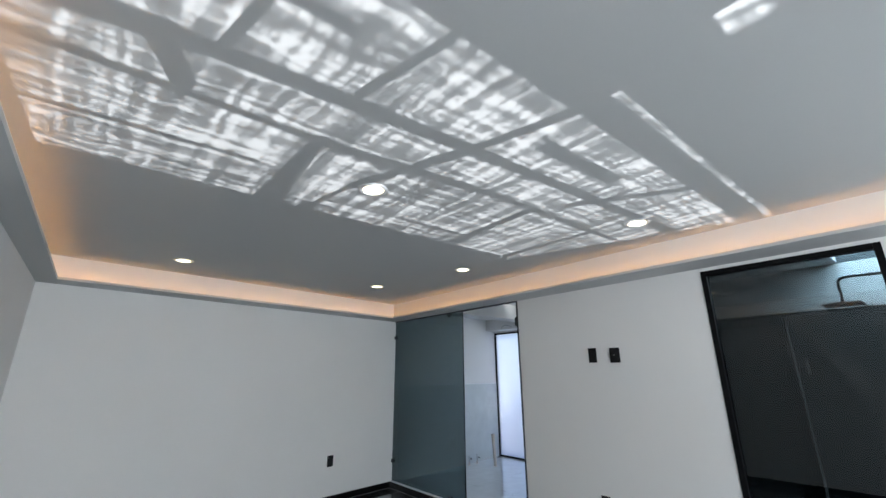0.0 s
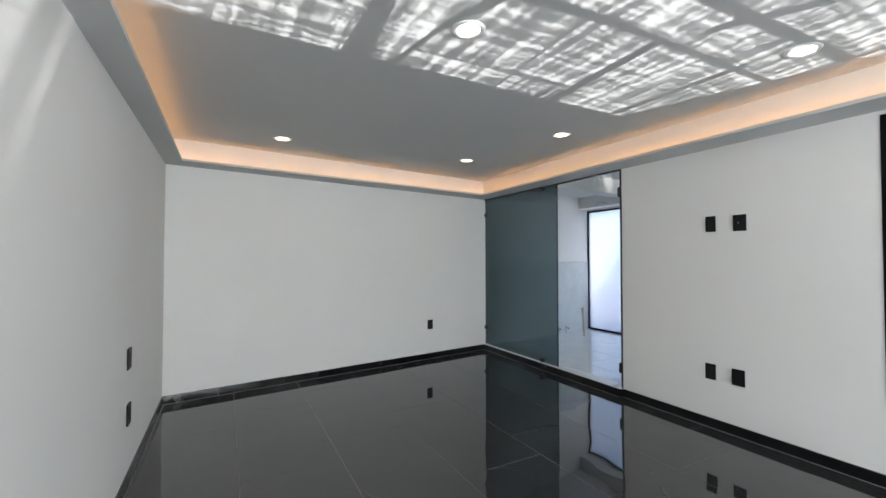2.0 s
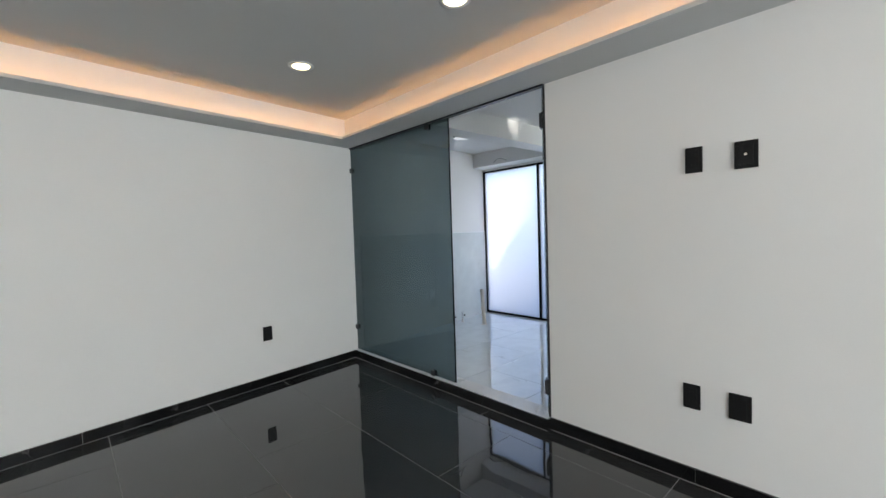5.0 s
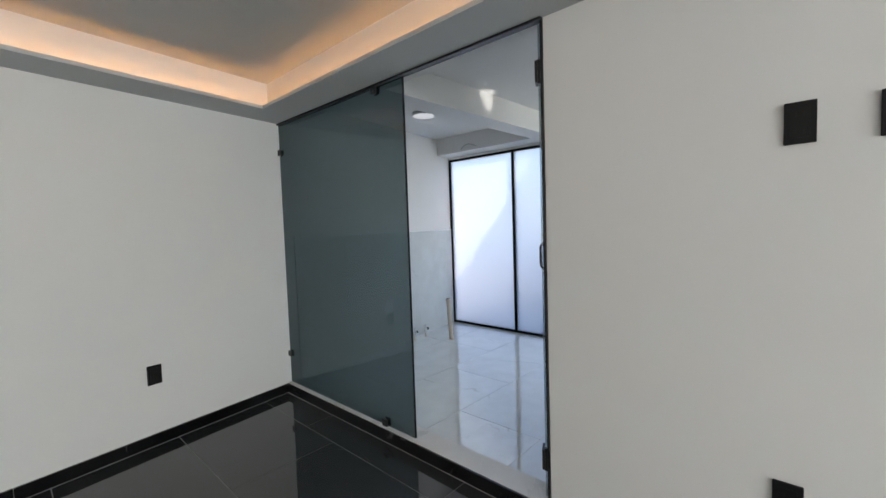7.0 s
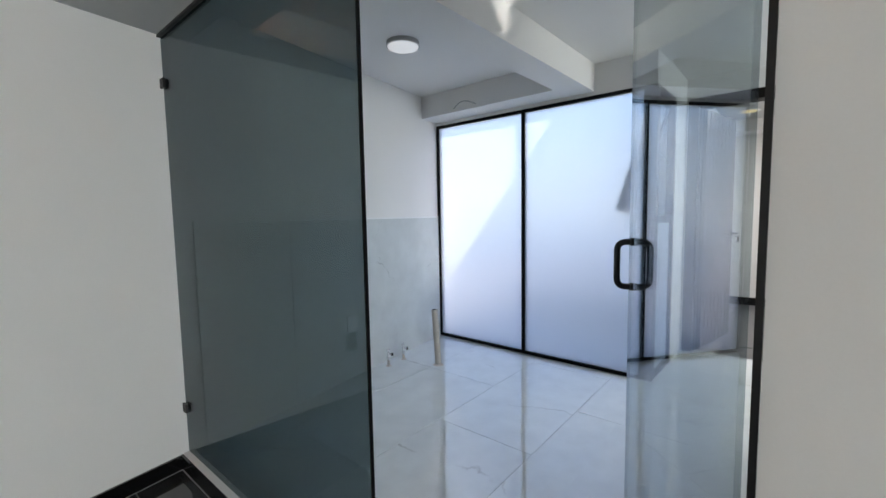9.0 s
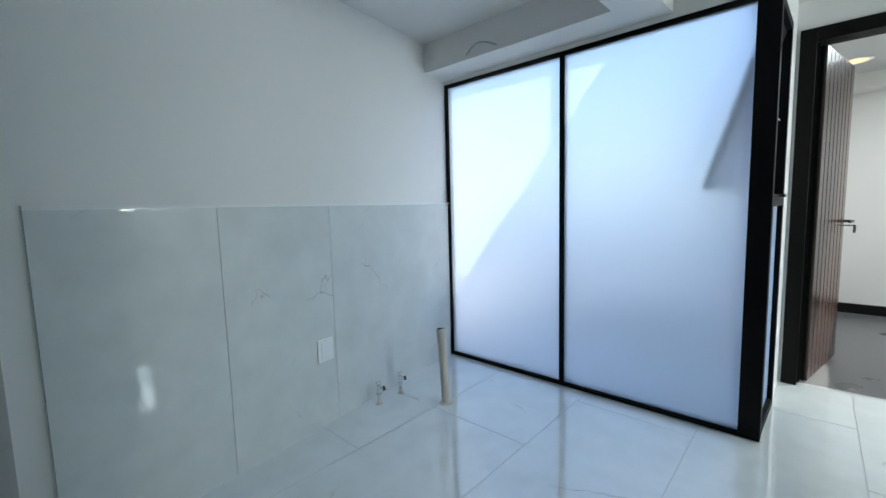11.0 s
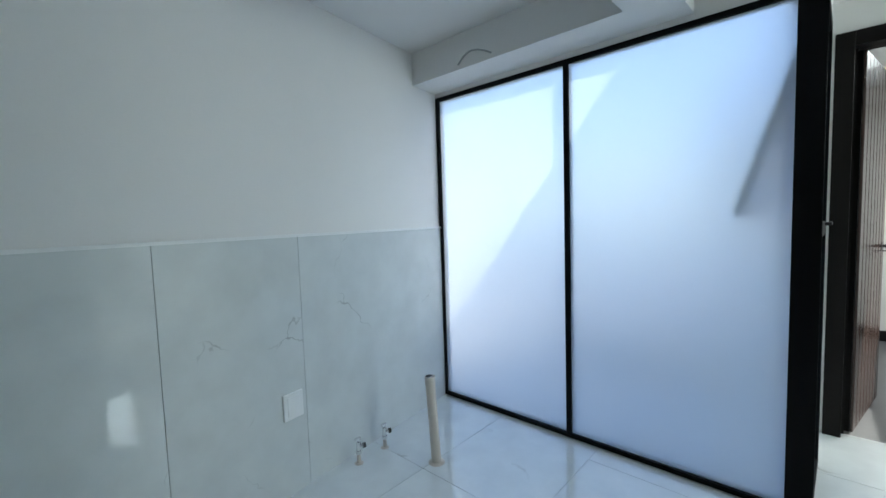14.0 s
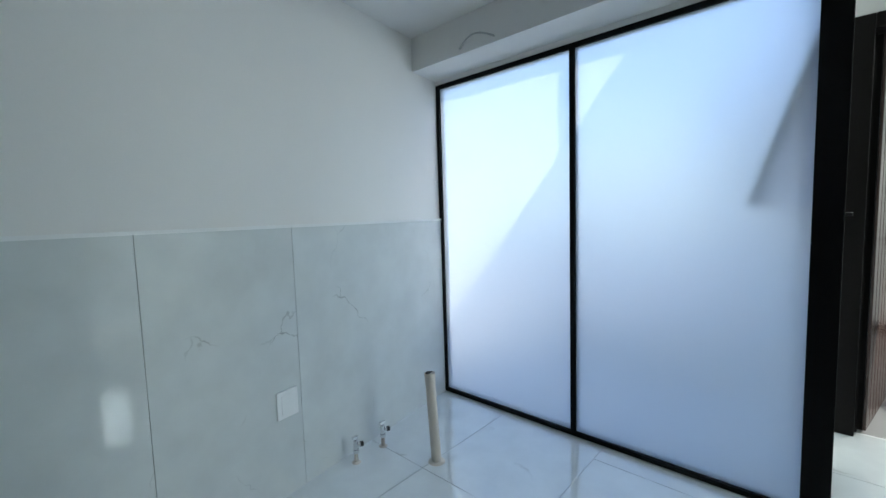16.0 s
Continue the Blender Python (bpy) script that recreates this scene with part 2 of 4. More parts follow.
M_WOOD = material("varnished_red_wood", (0.050, 0.029, 0.024), 0.24, spread=0.35, scale=2.5, fine=30, bump=0.0008, stretch=(6, 6, 0.5))
M_DARKWOOD = material("dark_stained_wood", (0.005, 0.004, 0.0036), 0.5, spread=0.3, scale=3, fine=30, spec=0.15, stretch=(6, 6, 0.5))
M_GREYTILE = material("grey_floor_tile", (0.13, 0.13, 0.135), 0.3, spread=0.15, scale=3, fine=40)
M_SHOWERTILE = material("dark_shower_tile", (0.022, 0.032, 0.037), 0.25, spread=0.15, scale=4, fine=40)
M_PLASTER = material("pale_render", (0.80, 0.80, 0.79), 0.9, spread=0.06, scale=2, fine=70, bump=0.002)
M_CONCRETE = material("pale_concrete", (0.39, 0.39, 0.38), 0.9, spread=0.12, scale=1.6, fine=60, bump=0.002)
M_TINT = glass("grey_tinted_glass", (0.425, 0.485, 0.49), reflect=0.6)
M_CLEAR = glass("clear_door_glass", (0.70, 0.745, 0.755), base=0.055)
M_DARKGLASS = glass("dark_tinted_glass", (0.28, 0.33, 0.35), base=0.042)
M_FROST = frosted("frosted_glass", 0.72)
# copy that scatters more and mirrors less, so the return pane looks bright
M_FROST_BRIGHT = frosted("brightened_frosted_glass", 0.15, 0.2)
M_GLINT_MASK = glint_mask("glint_mask_pane")
M_LED = glow("warm_led_strip", (1.0, 0.45, 0.12), 3.6)
M_DOWN_WARM = glow("warm_downlight_lens", (1.0, 0.72, 0.22), 0.28)
M_DOWN = glow("downlight_lens", (1.0, 0.84, 0.52), 1.6)
M_DIFF = glow("opal_diffuser", (0.95, 0.98, 1.0), 0.10)
M_LAMP_BODY = material("grey_lamp_body", (0.42, 0.43, 0.43), 0.45, spread=0.03, scale=20, fine=100)

# ---- building blocks ----
def box(bm, x0, x1, y0, y1, z0, z1, bevel=0.0):
    m = Matrix.Translation(((x0 + x1) / 2, (y0 + y1) / 2, (z0 + z1) / 2)) @ Matrix.Diagonal((x1 - x0, y1 - y0, z1 - z0, 1))
    made = bmesh.ops.create_cube(bm, size=1, matrix=m)["verts"]
    if bevel:
        edges = list({e for v in made for e in v.link_edges})
        bmesh.ops.bevel(bm, geom=edges, offset=bevel, segments=2, affect="EDGES", profile=0.6)
    return bm


def prism(bm, outline, z0, z1):
    low, high = [bm.verts.new((x, y, z0)) for x, y in outline], [bm.verts.new((x, y, z1)) for x, y in outline]
    k = len(outline)
    bm.faces.new(low[::-1]), bm.faces.new(high)
    for i in range(k):
        bm.faces.new((low[i], low[(i + 1) % k], high[(i + 1) % k], high[i]))
    bmesh.ops.recalc_face_normals(bm, faces=bm.faces[:])
    return bm


def rod(bm, a, b, r, r2=None, sides=20):
    a, b = Vector(a), Vector(b)
    turn = (b - a).to_track_quat("Z", "Y").to_matrix().to_4x4()
    bmesh.ops.create_cone(bm, cap_ends=True, segments=sides, radius1=r, radius2=r if r2 is None else r2, depth=(b - a).length, matrix=Matrix.Translation((a + b) / 2) @ turn)
    return bm


def ring(bm, centre, r_in, r_out, z0, z1, sides=40):
    """A flat ring round a vertical axis, with its underside dished."""
    loops = []
    for r, z in ((r_in, z1), (r_in, z0 + 0.002), (r_in + 0.004, z0), (r_out - 0.006, z0), (r_out, z0 + 0.004), (r_out, z1)):
        loops.append([bm.verts.new((centre[0] + r * math.cos(2 * math.pi * i / sides), centre[1] + r * math.sin(2 * math.pi * i / sides), z)) for i in range(sides)])
    for a, b in zip(loops, loops[1:]):
        for i in range(sides):
            bm.faces.new((a[i], a[(i + 1) % sides], b[(i + 1) % sides], b[i]))
    bmesh.ops.recalc_face_normals(bm, faces=bm.faces[:])
    return bm


def tube(bm, points, r, sides=14):
    """A round bar bent along points."""
    pts = [Vector(p) for p in points]
    loops, up = [], None
    for i, p in enumerate(pts):
        way = (pts[min(i + 1, len(pts) - 1)] - pts[max(i - 1, 0)]).normalized()
        if up is None:
            up = way.orthogonal().normalized()
        up = (up - way * up.dot(way)).normalized()
        side = way.cross(up)
        loops.append([bm.verts.new(p + r * (math.cos(2 * math.pi * k / sides) * up + math.sin(2 * math.pi * k / sides) * side)) for k in range(sides)])
    for a, b in zip(loops, loops[1:]):
        for k in range(sides):
            bm.faces.new((a[k], a[(k + 1) % sides], b[(k + 1) % sides], b[k]))
    bm.faces.new(loops[0]), bm.faces.new(loops[-1][::-1])
    bmesh.ops.recalc_face_normals(bm, faces=bm.faces[:])
    return bm


def rounded(corners, radius, steps=7):
    """A path through corners with each inner corner rounded."""
    pts = [Vector(corners[0])]
    for a, b, c in zip(corners, corners[1:], corners[2:]):
        a, b, c = Vector(a), Vector(b), Vector(c)
        p, q = b + (a - b).normalized() * radius, b + (c - b).normalized() * radius
        for i in range(steps + 1):
            t = i / steps
            pts.append(p * (1 - t) ** 2 + b * 2 * t * (1 - t) + q * t ** 2)
    pts.append(Vector(corners[-1]))
    return pts


def mesh_object(name, bm, mat, smooth=False):
    me = bpy.data.meshes.new(name)
    bm.to_mesh(me)
    bm.free()
    me.materials.append(mat)
    if smooth:
        me.shade_smooth()
        me.set_sharp_from_angle(angle=radians(35))
    return new(name, me)


def part(name, bm, mat, parent, label="", smooth=False):
    ob = mesh_object(name, bm, mat, smooth)
    ob.parent = parent
    if parent.type == "EMPTY":
        ob.matrix_parent_inverse = parent.matrix_world.inverted()
    return tagged(ob, label)


def setting(name, bm, mat, label, category):
    return tagged(mesh_object(name, bm, mat), label, category, kind="structure")


def thing(name, place, label, category, group=""):
    ob = new(name)
    ob.empty_display_size = 0.1
    ob.matrix_world = Matrix.Translation(place)
    bpy.context.view_layer.update()
    return tagged(ob, label, category, group)


def B(*a, **k):
    return box(bmesh.new(), *a, **k)


def clip(outline, area):
    """The part of a convex outline that lies inside a convex, counter-clockwise area."""
    out = [Vector(p) for p in outline]
    for i in range(len(area)):
        a, b = Vector(area[i]), Vector(area[(i + 1) % len(area)])
        inside = lambda p: (b.x - a.x) * (p.y - a.y) - (b.y - a.y) * (p.x - a.x)
        kept = []
        for p, q in zip(out, out[1:] + out[:1]):
            dp, dq = inside(p), inside(q)
            if dp >= 0:
                kept.append(p)
            if (dp >= 0) != (dq >= 0):
                kept.append(p + (q - p) * (dp / (dp - dq)))
        out = kept
        if len(out) < 3:
            return []
    return out


# ---- plan ----
LEFT, RIGHT, THICK = 0.68, 4.562, 0.12       # long walls of the room
ROOM_Z, SOFFIT, TRAY, TOP = -0.05, 2.14, 2.352, 2.62
BACK = lambda x: 5.943 + 0.143 * (x - 4.55)   # the skew boundary wall behind both spaces
JAMB, SPLIT = 3.584, 4.450                   # glass door opening, edge of the fixed pane
GLASS_X = 4.557
K0 = RIGHT + THICK                           # kitchen begins
WIN_X, WIN_S, K_CEIL, K_SOFF = 7.03, 4.28, 2.36, 2.158
DOOR_X, K_SOUTH = 7.98, 2.70

# ---- shell ----
bm = bmesh.new()
NE = 7.12
prism(bm, [(LEFT - 0.15, BACK(LEFT - 0.15)), (NE, BACK(NE)), (NE, BACK(NE) + 0.15), (LEFT - 0.15, BACK(LEFT - 0.15) + 0.15)], -0.2, TOP)
setting("wall_north", bm, M_WALL, "long white painted boundary wall behind both rooms", "wall")
setting("wall_west", B(LEFT - 0.15, LEFT, REAR_Y - 0.15, BACK(LEFT) + 0.02, -0.2, TOP), M_WALL, "white painted side wall with black sockets", "wall")

DARK0, DARK1, DARK_TOP = 0.85, 1.80, 2.115
bm = bmesh.new()
box(bm, RIGHT, K0, DARK1, JAMB, -0.2, TOP)
box(bm, RIGHT, K0, REAR_Y, DARK0, -0.2, TOP)
box(bm, RIGHT, K0, DARK0, DARK1, DARK_TOP, TOP)
box(bm, RIGHT, K0, DARK0, DARK1, -0.2, -0.045)
prism(bm, [(RIGHT, JAMB), (K0, JAMB), (K0, BACK(K0)), (RIGHT, BACK(RIGHT))], SOFFIT + 0.012, TOP)
setting("wall_east", bm, M_WALL, "white painted wall with sockets, shower door and glass opening", "wall")

# rear wall, out of view, with a wide opening for the barred light mask
W0, W1, WZ0, WZ1 = 0.69, 4.27, 0.15, 2.05
bm = bmesh.new()
for x0, x1, z0, z1 in ((LEFT, W0, -0.2, TOP), (W1, K0, -0.2, TOP), (W0, W1, WZ1, TOP), (W0, W1, -0.2, WZ0)):
    box(bm, x0, x1, REAR_Y - 0.15, REAR_Y, z0, z1)
setting("wall_south", bm, M_WALL, "white painted wall round a wide window", "wall")

bm = bmesh.new()
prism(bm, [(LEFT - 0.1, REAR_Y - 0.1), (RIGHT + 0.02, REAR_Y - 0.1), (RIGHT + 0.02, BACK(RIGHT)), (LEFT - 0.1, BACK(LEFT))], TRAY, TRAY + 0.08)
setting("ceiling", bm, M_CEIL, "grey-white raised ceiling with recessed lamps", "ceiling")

# soffit round the raised ceiling: a slim shelf with a small lip, and a set-back riser lit by hidden strips
COVE = [(0.823, -1.85), (4.282, -1.85), (4.282, 5.605), (0.823, 5.17)]
OUTER = [(LEFT, REAR_Y), (RIGHT, REAR_Y), (RIGHT, BACK(RIGHT)), (LEFT, BACK(LEFT))]


def grow(outline, d):
    """The outline of a quad moved outwards by d."""
    out = []
    for i in range(4):
        p, a, b = Vector(outline[i]), Vector(outline[i - 1]), Vector(outline[(i + 1) % 4])
        u, v = (p - a).normalized(), (p - b).normalized()
        out.append(p + (u + v) * d)
    return out


SHELF = SOFFIT + 0.005
LIP, RISE0, RISE1 = grow(COVE, 0.012), grow(COVE, 0.085), grow(COVE, 0.10)
for i, side in enumerate(("south", "east", "north", "west")):
    j = (i + 1) % 4
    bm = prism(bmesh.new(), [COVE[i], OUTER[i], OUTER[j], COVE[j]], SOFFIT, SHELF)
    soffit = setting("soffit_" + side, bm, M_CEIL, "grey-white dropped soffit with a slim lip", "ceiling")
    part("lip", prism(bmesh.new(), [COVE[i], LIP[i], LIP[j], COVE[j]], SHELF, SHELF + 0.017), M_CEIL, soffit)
    bm = prism(bmesh.new(), [RISE0[i], RISE1[i], RISE1[j], RISE0[j]], SHELF, TRAY)
    setting("cove_riser_" + side, bm, M_WALL, "white upstand of the raised ceiling, washed by warm light", "ceiling")
strip_in, strip_out = grow(COVE, 0.0135), grow(COVE, 0.0235)
for i in range(4):
    j = (i + 1) % 4
    bm = prism(bmesh.new(), [strip_in[i], strip_out[i], strip_out[j], strip_in[j]], SHELF + 0.0005, SHELF + 0.0025)
    tagged(mesh_object("led_strip", bm, M_LED), "warm white light strip lying behind the soffit lip", "light strip", "strips of the ceiling cove")

# floors: a bed of grout, tiles on it at the end of the file
bm = prism(bmesh.new(), [(LEFT - 0.1, REAR_Y - 0.1), (RIGHT + 0.02, REAR_Y - 0.1), (RIGHT + 0.02, BACK(RIGHT) + 0.05), (LEFT - 0.1, BACK(LEFT) + 0.05)], -0.2, ROOM_Z - 0.0010)
floor_room = setting("floor", bm, M_GROUT_DARK, "polished black stone tile floor with pale joints", "floor")
bm = prism(box(bmesh.new(), 6.45, DOOR_X + 0.06, 0.35, K_SOUTH - 0.1, -0.15, -0.0012), [(K0 - 0.06, K_SOUTH - 0.1), (DOOR_X + 0.06, K_SOUTH - 0.1), (DOOR_X + 0.06, BACK(DOOR_X)), (K0 - 0.06, BACK(K0) + 0.05)], -0.15, -0.002)
floor_kitchen = setting("floor_kitchen", bm, M_GROUT_PALE, "polished white stone tile floor with thin veins", "floor")

# kitchen walls and ceiling
bm = bmesh.new()
box(bm, K0, 6.40, K_SOUTH - 0.12, K_SOUTH, -0.15, TOP)
box(bm, 6.40, 6.50, 0.4, K_SOUTH, -0.15, TOP)
# unseen window opening, added to hold the hall's fill lamp
for x0, x1, z0, z1 in ((6.40, 6.63, -0.15, TOP), (7.89, DOOR_X, -0.15, TOP), (6.63, 7.89, -0.15, 1.26), (6.63, 7.89, 2.1, TOP)):
    box(bm, x0, x1, 0.25, 0.36, z0, z1)
setting("wall_kitchen_south", bm, M_WALL, "white painted kitchen and hall wall", "wall")
bm = bmesh.new()
for x0, x1, y0, y1 in ((6.40, 7.37, 0.25, K_SOUTH), (7.65, DOOR_X, 0.25, K_SOUTH), (7.37, 7.65, 0.25, 0.89), (7.37, 7.65, 1.05, K_SOUTH)):
    box(bm, x0, x1, y0, y1, K_CEIL, K_CEIL + 0.06)
prism(bm, [(K0, K_SOUTH), (DOOR_X + 0.12, K_SOUTH), (DOOR_X + 0.12, WIN_S), (WIN_X + 0.06, WIN_S), (WIN_X + 0.06, BACK(WIN_X + 0.06)), (K0, BACK(K0))], K_CEIL, K_CEIL + 0.1)
setting("ceiling_kitchen", bm, M_WALL, "white kitchen and hall ceiling", "ceiling")
setting("beam_kitchen", prism(bmesh.new(), [(K0, 4.765), (WIN_X - 0.004, 4.715), (WIN_X - 0.004, 4.93), (K0, 4.98)], K_SOFF, K_CEIL - 0.0005), M_WALL, "white painted beam across the kitchen ceiling", "beam")
bm = prism(bmesh.new(), [(6.78, 4.9325), (WIN_X - 0.004, 4.9315), (WIN_X - 0.004, BACK(WIN_X - 0.004)), (6.78, BACK(6.78))], K_SOFF + 0.0004, K_CEIL - 0.0005)
setting("soffit_kitchen", bm, M_WALL, "white painted soffit above the frosted window", "ceiling")
setting("wall_window_head", prism(bmesh.new(), [(WIN_X - 0.003, WIN_S), (WIN_X + 0.06, WIN_S), (WIN_X + 0.06, BACK(WIN_X + 0.06)), (WIN_X - 0.003, BACK(WIN_X - 0.003))], 2.131, K_CEIL - 0.0008), M_WALL, "white painted wall above the frosted window", "wall")

RET_END, RET_S = 7.56, 4.260                  # end of the slightly skew return
DOOR_N, DOOR_S, DOOR_H = 4.165, 3.36, 2.12
bm = bmesh.new()
prism(bm, [(RET_END, RET_S), (DOOR_X, RET_S), (DOOR_X, WIN_S + 0.12), (RET_END, WIN_S + 0.12)], -0.15, TOP)
prism(bm, [(WIN_X, WIN_S), (RET_END, RET_S), (RET_END, WIN_S + 0.12), (WIN_X, WIN_S + 0.12)], 2.131, TOP + 0.1)
box(bm, DOOR_X, DOOR_X + 0.12, DOOR_N + 0.06, WIN_S + 0.12, -0.15, TOP)
box(bm, DOOR_X, DOOR_X + 0.12, 1.35, DOOR_S - 0.06, -0.15, TOP)
box(bm, DOOR_X, DOOR_X + 0.12, 0.3, 1.35, -0.15, K_CEIL + 0.06)
box(bm, DOOR_X, DOOR_X + 0.12, DOOR_S - 0.06, DOOR_N + 0.06, DOOR_H + 0.06, TOP)
setting("wall_kitchen_east", bm, M_WALL, "white painted wall with a dark framed doorway", "wall")

# assumed light well behind the frosted window: unseen walls and ground added for light
LW = 8.6
bm = box(bmesh.new(), LW, LW + 0.15, WIN_S + 0.12, 6.0, -0.2, 0.30)
setting("wall_outside_low", bm, M_PLASTER, "unseen low white wall, added to shape light behind the frosted window", "wall")
bm = bmesh.new()
box(bm, WIN_X, 10.7, WIN_S + 0.02, WIN_S + 0.12, TOP + 0.1, 2.84)
box(bm, DOOR_X + 0.12, 10.7, WIN_S + 0.02, WIN_S + 0.12, -0.2, TOP + 0.1)
setting("parapet", bm, M_PLASTER, "white rendered wall and parapet beside the light well", "wall")
setting("ground_outside_bounce", B(WIN_X + 0.05, 12.0, WIN_S + 0.1, 10.4, -0.12, -0.02), M_CONCRETE, "unseen pale ground, added to throw sunlight at the frosted window", "ground")
bm = bmesh.new()
box(bm, WIN_X - 0.1, 12.15, 10.25, 10.4, -0.2, 1.25)
box(bm, 12.0, 12.15, WIN_S + 0.12, 10.25, -0.2, 1.25)
box(bm, WIN_X - 0.1, WIN_X + 0.05, BACK(NE) + 0.15, 10.25, -0.2, 1.25)
setting("wall_outside_horizon", bm, M_PLASTER, "unseen low white walls, added to cover the dark horizon outside", "wall")

# room next door
NX = 10.55
bm = bmesh.new()
box(bm, NX, NX + 0.1, 1.5, 5.2, -0.2, TOP)
box(bm, NX - 0.30, NX, 1.6, WIN_S - 0.08, 2.22, K_CEIL)
box(bm, DOOR_X + 0.12, NX, WIN_S - 0.08, WIN_S + 0.018, -0.2, TOP)
box(bm, DOOR_X + 0.12, NX, 1.5, 1.6, -0.2, TOP)
setting("wall_next_room", bm, M_WALL, "white painted walls of the room next door", "wall")
setting("floor_next_room", B(DOOR_X + 0.06, NX, 1.5, WIN_S, -0.15, -0.012), M_GREYTILE, "grey tiled floor of the room next door", "floor")
bm = bmesh.new()
for x0, x1, y0, y1 in ((DOOR_X + 0.12, 8.89, 1.5, WIN_S), (9.46, NX + 0.1, 1.5, WIN_S), (8.89, 9.46, 1.5, 2.05), (8.89, 9.46, 3.73, WIN_S)):
    box(bm, x0, x1, y0, y1, K_CEIL, K_CEIL + 0.1)
setting("ceiling_next_room", bm, M_CEIL, "white ceiling of the room next door", "ceiling")
setting("baseboard_next_room", B(NX - 0.015, NX, 1.6, WIN_S - 0.08, -0.012, 0.09, bevel=0.002), M_BLACK_BASE, "dark stone baseboard of the room next door", "baseboard")

# shower room behind the dark glass
SX = 6.35
bm = bmesh.new()
box(bm, SX, SX + 0.1, 0.3, 2.6, -0.2, TOP)
box(bm, K0, SX, 0.45, 0.55, -0.2, TOP)
box(bm, K0, SX, 2.48, 2.58, -0.2, TOP)
setting("wall_shower", bm, M_SHOWERTILE, "dark tiled shower room walls", "wall")
setting("floor_shower", B(K0, SX, 0.5, 2.5, -0.2, -0.05), M_SHOWERTILE, "dark tiled shower floor", "floor")
bm = bmesh.new()
for x0, x1, y0, y1 in ((K0, 5.72, 0.5, 2.5), (5.72, SX, 0.5, 0.60), (5.72, SX, 1.24, 2.5)):
    box(bm, x0, x1, y0, y1, 2.36, 2.46)
box(bm, K0, SX, 0.56, 0.57, 1.95, 2.36)
box(bm, SX - 0.01, SX, 0.56, 2.47, 1.95, 2.36)
setting("ceiling_shower", bm, M_CEIL, "grey shower room ceiling with a skylight opening", "ceiling")

